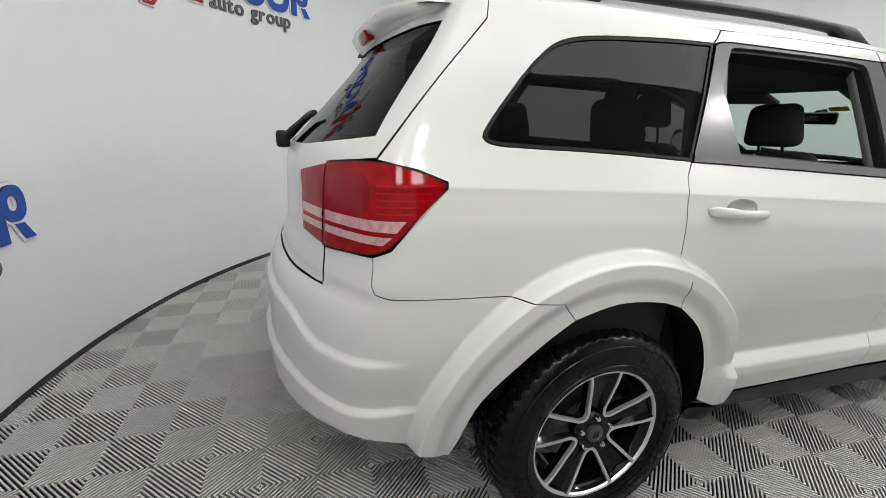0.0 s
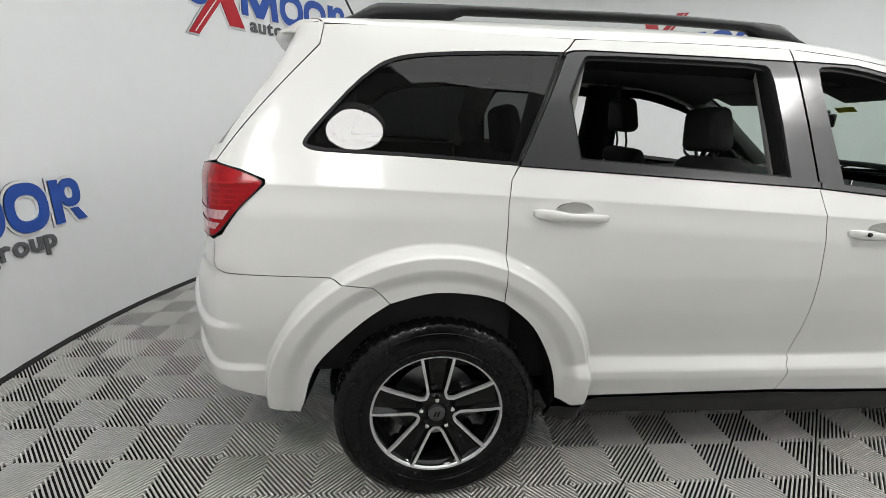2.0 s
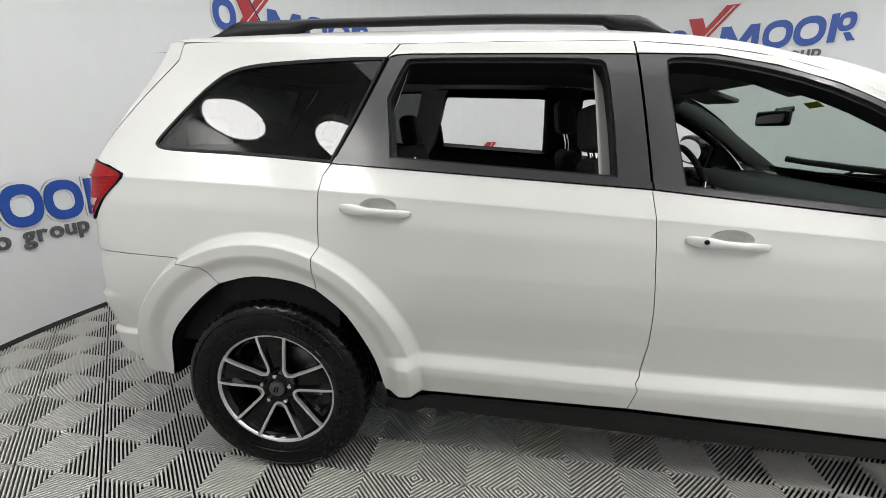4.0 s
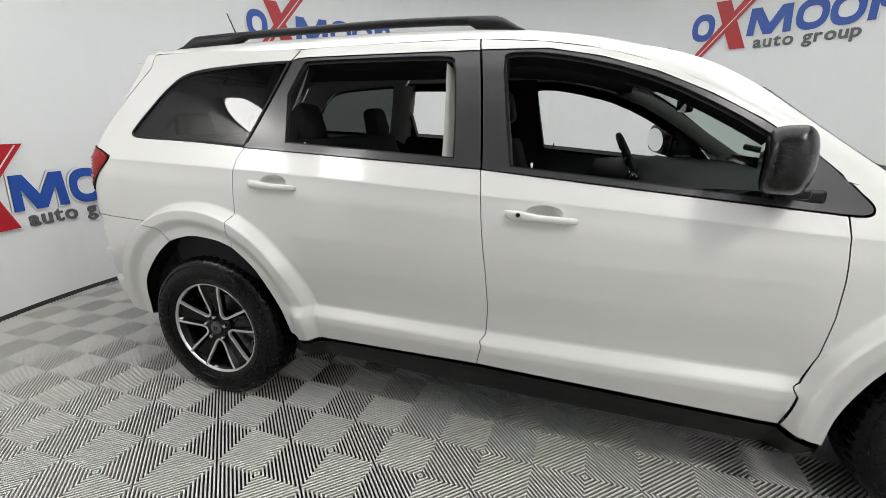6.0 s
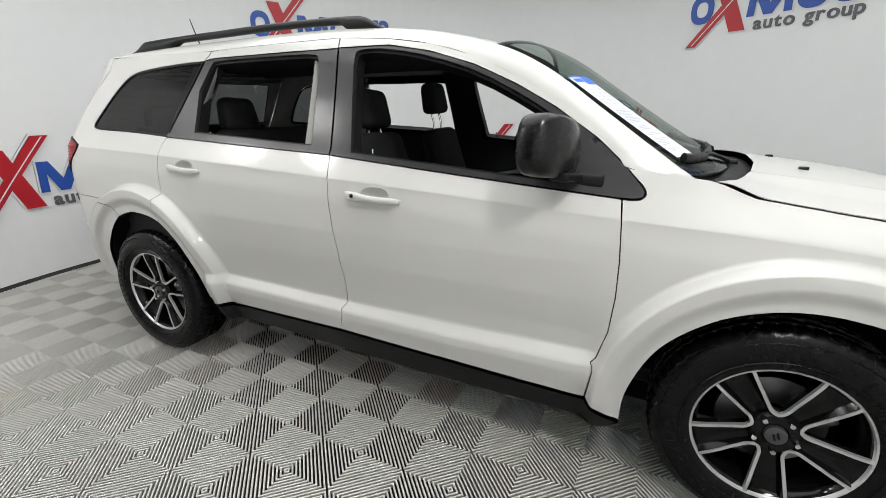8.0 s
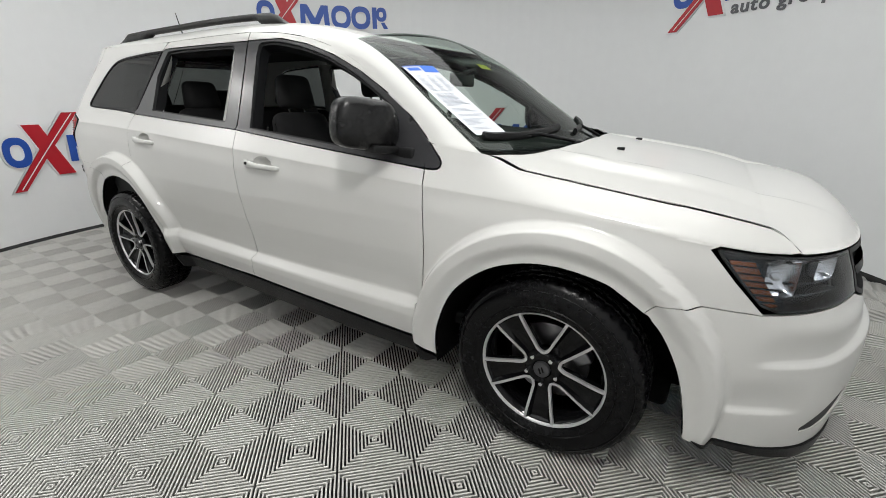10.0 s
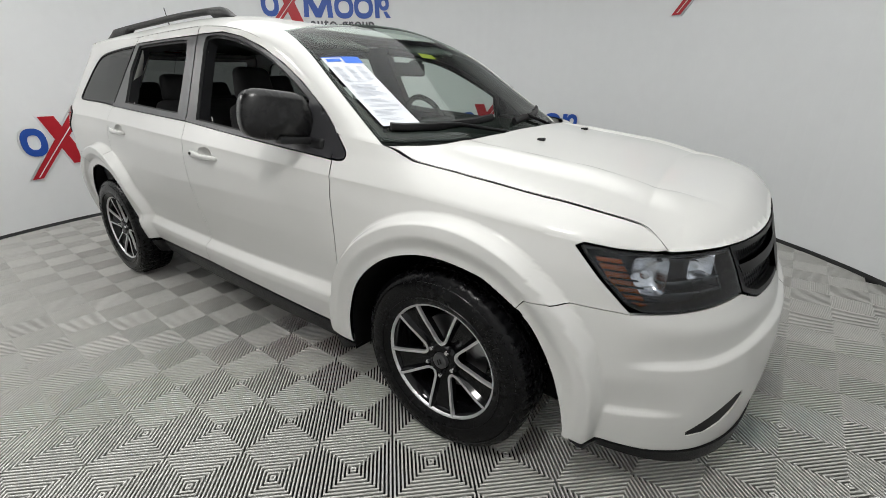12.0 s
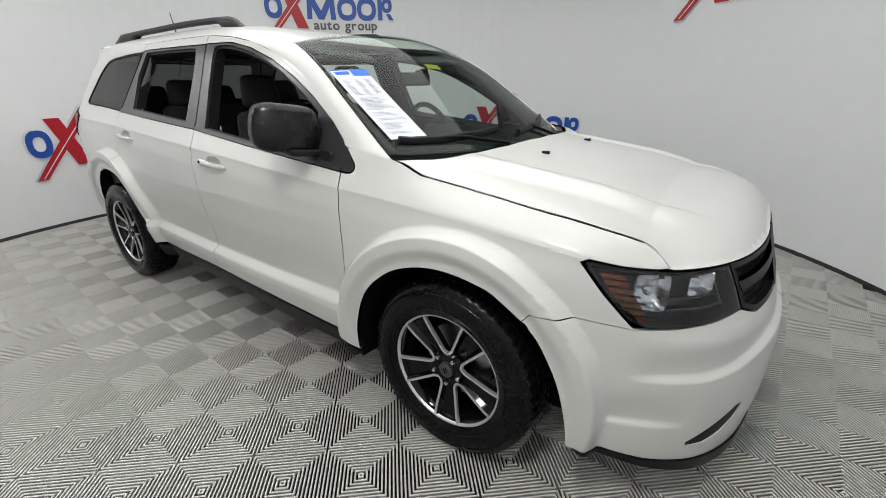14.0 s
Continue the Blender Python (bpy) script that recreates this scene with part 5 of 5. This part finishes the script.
    # rear wiper
    pts = [ring(u, z) for u, z in ((-1.52, 1.215), (-1.50, 1.245), (-1.47, 1.275), (-1.43, 1.295), (-1.38, 1.305), (-1.33, 1.31))]
    pts = [(x - .022, y, z + .004) for x, y, z in pts]
    part("rear_wiper", merged(tube(pts, [.016, .016, .012, .012, .011, .008], 8), rounded_box((.045, .06, .06), .015, pose(-.868, pts[0][1], 1.218))), PLASTIC, car, "black rear window wiper")


def cushion(size, bevel, m, bulge=.0):
    bm = rounded_box(size, bevel, None, 4)
    bmesh.ops.transform(bm, matrix=m, verts=bm.verts[:])
    return bm


def build_seat(car, x, y, wide=.50, label="black cloth front seat with headrest", rests=(0,), tilt=-14, headz=1.36):
    seat = part("seat", cushion((.52, wide, .17), .06, pose(x - .02, y, .66)), CLOTH, car, label)
    part("backrest", rounded_box((.14, wide, .62), .06, pose(x - .25, y, .95, 0, tilt, 0), 4, (.8, .72 if wide < .6 else .94)), CLOTH, seat)
    for o in rests:
        hx = x - .345
        part("headrest", rounded_box((.10, .25, .18), .048, pose(hx, y + o, headz, 0, tilt + 6, 0), 4, (.9, .86)), CLOTH, seat)
        for q in (-.055, .055):
            part("headrest_post", tube([(hx + .02, y + o + q, headz - .2), (hx + .018, y + o + q, headz - .14), (hx, y + o + q, headz - .07)], .0075, 8), CHROME, seat)
    return seat


def build_inside(car):
    part("cabin_floor", rounded_box((2.9, 1.5, .06), .02, pose(1.15, 0, .42)), DASH, car)
    for sg in (-1, 1):
        # door cards
        rows = []
        for i in range(41):
            x = .25 + (2.38 - .25) * i / 40
            b = 1.216 - .049 * (x - .25) if x < 1.28 else 1.165 - .085 * (x - 1.28)
            rows.append([(x, sg * (-ring(x, z)[1] - ins), z) for z, ins in ((.42, .14), (.75, .14), (.85, .17), (.95, .12), (b - .03, .07), (b + .004, .045), (b - .002, .012))])
        v, f = strip(rows)
        mesh_object("door_card", v, f if sg > 0 else [q[::-1] for q in f], DASH, car, "black inner door panel")
        for x in (.52, 1.45):
            part("lock_pin", tube([(x, sg * (-ring(x, 1.2)[1] - .035), 1.19 - .05 * (x - .5)), (x, sg * (-ring(x, 1.2)[1] - .035), 1.235 - .05 * (x - .5))], .005, 8), CHROME, car)
        # pillar trims
        # far trim takes the black dashboard material, its shade put into the colour
        for mat in (PILLAR_TRIM if sg < 0 else DASH,):
            rows = []
            for i in range(15):
                z = 1.05 + (1.585 - 1.05) * i / 14
                xc = 1.262 - .03 * (z - 1.05) / .5
                yy = -ring(xc, z)[1] - .055
                rows.append([(xc - .132, sg * (yy + .03), z), (xc - .11, sg * (yy - .012), z), (xc, sg * (yy - .03), z), (xc + .08, sg * (yy - .012), z), (xc + .10, sg * (yy + .03), z)])
            v, f = strip(rows)
            mesh_object("pillar_trim", v, f if sg > 0 else [q[::-1] for q in f], mat, car, "light grey inner pillar trim" if sg < 0 else "dark inner pillar trim")
        rows = []
        for i in range(15):
            z = 1.15 + (1.56 - 1.15) * i / 14
            xc = .32 + .13 * (z - 1.15) / .41
            yy = -ring(xc, z)[1] - .05
            rows.append([(xc - .13, sg * (yy + .03), z), (xc - .08, sg * (yy - .02), z), (xc + .02, sg * (yy - .03), z), (xc + .042, sg * (yy + .03), z)])
        v, f = strip(rows)
        mesh_object("pillar_trim", v, f if sg > 0 else [q[::-1] for q in f], PILLAR_TRIM, car, "light grey inner pillar trim")
        # front pillar lining
        rows = []
        for i in range(16):
            k = i / 15
            x = 1.70 + (2.40 - 1.70) * k
            a = Vector(ring(x, roof_edge(x) - .02)) + Vector((0, .035, 0))
            xb = 1.93 + (2.56 - 1.93) * k
            b = Vector((xb, -.655 - .08 * k, screen_z(xb, .69) - .02))
            mid = (a + b) / 2 + Vector((-.02, .03, -.03))
            rows.append([(p.x, p.y * -sg, p.z) for p in (a, mid, b)])
        v, f = strip(rows)
        mesh_object("pillar_lining", v, f if sg > 0 else [q[::-1] for q in f], HEADLINER, car)
        # rear side lining behind the doors
        rows = []
        for i in range(16):
            x = -.60 + .85 * i / 15
            rows.append([(x, sg * (-ring(max(x, -.4), z)[1] - .06 - max(0, -.4 - x) * .3), z) for z in (.5, .9, 1.10, 1.20)])
        v, f = strip(rows)
        mesh_object("side_lining", v, f if sg > 0 else [q[::-1] for q in f], DASH, car)
    # headliner
    rows = []
    for i in range(25):
        x = -.5 + (1.90 + .5) * i / 24
        yy = -ring(max(-.42, x), roof_edge(x) - .02)[1] - .04
        rows.append([(x, yy * k, roof_z(x, yy * abs(k)) - .035 - .0 * abs(k)) for k in (-1, -.8, -.5, 0, .5, .8, 1)])
    v, f = strip(rows)
    mesh_object("headliner", v, [q[::-1] for q in f], HEADLINER, car, "grey fabric headliner")
    for y, hz in ((-.40, 1.362), (.35, 1.43)):
        build_seat(car, 1.52, y, headz=hz)
        part("sun_visor", rounded_box((.16, .36, .02), .008, pose(1.93, y, 1.535, 0, 18, 0)), HEADLINER, car, "grey sun visor")
    second = build_seat(car, .62, 0, 1.26, "black cloth rear bench seat", (-.42, .42), -16, 1.33)
    third = build_seat(car, -.18, 0, 1.10, "black cloth third-row seat", (-.3, .3), -14, 1.28)
    # dashboard, wheel, mirror
    rows = []
    for i in range(25):
        y = -.80 + 1.60 * i / 24
        hump = .05 * math.exp(-((y - .37) / .2) ** 2)
        k = 1 - .10 * (abs(y) / .8) ** 2
        rows.append([(1.86 * k, y, .70), (1.90 * k, y, .90), (1.88 * k, y, 1.02), (1.93 * k, y, 1.10 + hump), (2.05, y, 1.125 + hump), (2.3, y, 1.118), (2.62 - .14 * abs(y) ** 2, y, 1.10), (2.66 - .14 * abs(y) ** 2, y, 1.0)])
    v, f = strip(rows)
    mesh_object("dashboard", v, f, DASH, car, "black dashboard")
    part("centre_stack", merged(rounded_box((.06, .26, .28), .02, pose(1.86, 0, .95, 0, 20, 0)), rounded_box((.5, .22, .2), .05, pose(1.6, 0, .62))), DASH, car)
    part("display", rounded_box((.01, .15, .09), .004, pose(1.832, 0, 1.0, 0, 20, 0)), GLOSS_BLACK, car)
    for y in (-.07, .07):
        part("air_vent", rounded_box((.03, .11, .06), .01, pose(1.88, y, 1.085, 0, 20, 0)), GLOSS_BLACK, car)
    ringpts = [(0, .185 * math.cos(2 * math.pi * i / 36), .185 * math.sin(2 * math.pi * i / 36)) for i in range(36)]
    sw = tube(ringpts, .017, 10, 1.0, True)
    sp = merged(rounded_box((.05, .13, .11), .03), rounded_box((.02, .34, .035), .008), rounded_box((.02, .035, .18), .008, pose(0, 0, -.09)))
    wheel = merged(sw, sp)
    bmesh.ops.transform(wheel, matrix=pose(1.91, .37, 1.115, 0, -26, 0), verts=wheel.verts[:])
    part("steering_wheel", wheel, DASH, car, "black three-spoke steering wheel")
    part("steering_column", tube([(1.91, .37, 1.11), (2.1, .37, 1.0)], .045), DASH, car)
    im = part("inside_mirror", rounded_box((.03, .24, .065), .015, pose(2.08, 0, 1.43, 0, 0, 0)), GLOSS_BLACK, car, "black rear-view mirror")
    part("mirror_stem", tube([(2.09, 0, 1.46), (2.16, 0, 1.47)], .014), GLOSS_BLACK, im)


def build_papers():
    """The price sheet behind the windscreen and the yellow sticker."""
    a, b, c, d = Vector((2.16, -.695, 0)), Vector((2.205, -.521, 0)), Vector((2.575, -.555, 0)), Vector((2.515, -.722, 0))

    def at(s, t, up=.005):
        p = a.lerp(b, s).lerp(d.lerp(c, s), t)
        return (p.x, p.y, screen_z(p.x, p.y) + up)

    def leaf(name, s0, s1, t0, t1, up, mat, parent=None, n=12):
        rows = [[at(s0 + (s1 - s0) * i / 4, t0 + (t1 - t0) * j / n, up) for i in range(5)] for j in range(n + 1)]
        v, f = strip(rows)
        return mesh_object(name, v, f, mat, parent)
    sheet_ob = leaf("price_sheet", 0, 1, 0, 1, .006, PAPER)
    tagged(sheet_ob, "long white printed price sheet with blue heading on the windscreen", "paper sheet")
    leaf("heading", .52, 1.0, .0, .10, .0075, PRINT_BLUE, sheet_ob)
    leaf("heading_rule", 0.0, .52, .0, .012, .0075, PRINT_BLUE, sheet_ob, 2)
    leaf("heading_mark", .08, .46, .03, .075, .0075, PRINT_BLUE, sheet_ob, 2)
    rnd = random.Random(4)
    t = .15
    while t < .93:
        if t < .36:
            for s0 in (.10, .42, .70):
                leaf("print_line", s0, s0 + .12 + .09 * rnd.random(), t, t + .007, .0075, PRINT, sheet_ob, 1)
            t += .018
        else:
            s0 = .08 + .06 * rnd.random()
            leaf("print_line", s0, s0 + .35 + .45 * rnd.random(), t, t + .007, .0075, PRINT, sheet_ob, 1)
            t += .018 if rnd.random() < .75 else .05
    rows = [[(2.205 + .016 * j + .002 * i, -.085 + .027 * i, screen_z(2.205 + .016 * j + .002 * i, -.085 + .027 * i) - .008) for i in range(5)] for j in range(3)]
    v, f = strip(rows)
    tagged(mesh_object("sticker", v, f, YELLOW), "yellow sticker inside the top of the windscreen", "sticker")


def build_car():
    global body_on
    car = empty("car", "pearl white five-door family SUV with black trim, side windows open", "car")
    body_on = True
    build_shell(car)
    build_lamps(car)
    doors = {k: [o for o in car.children if o.name.startswith(k)] for k in ("front_door", "rear_door")}
    handle_at(doors["rear_door"], .405, 1.058, -.05)
    handle_at(doors["front_door"], 1.505, 1.006, -.05)
    tyre_well(car)
    build_outside(car, doors["front_door"])
    build_inside(car)
    build_papers()
    body_on = False
    build_wheels(car)


build_car()
build_floor()
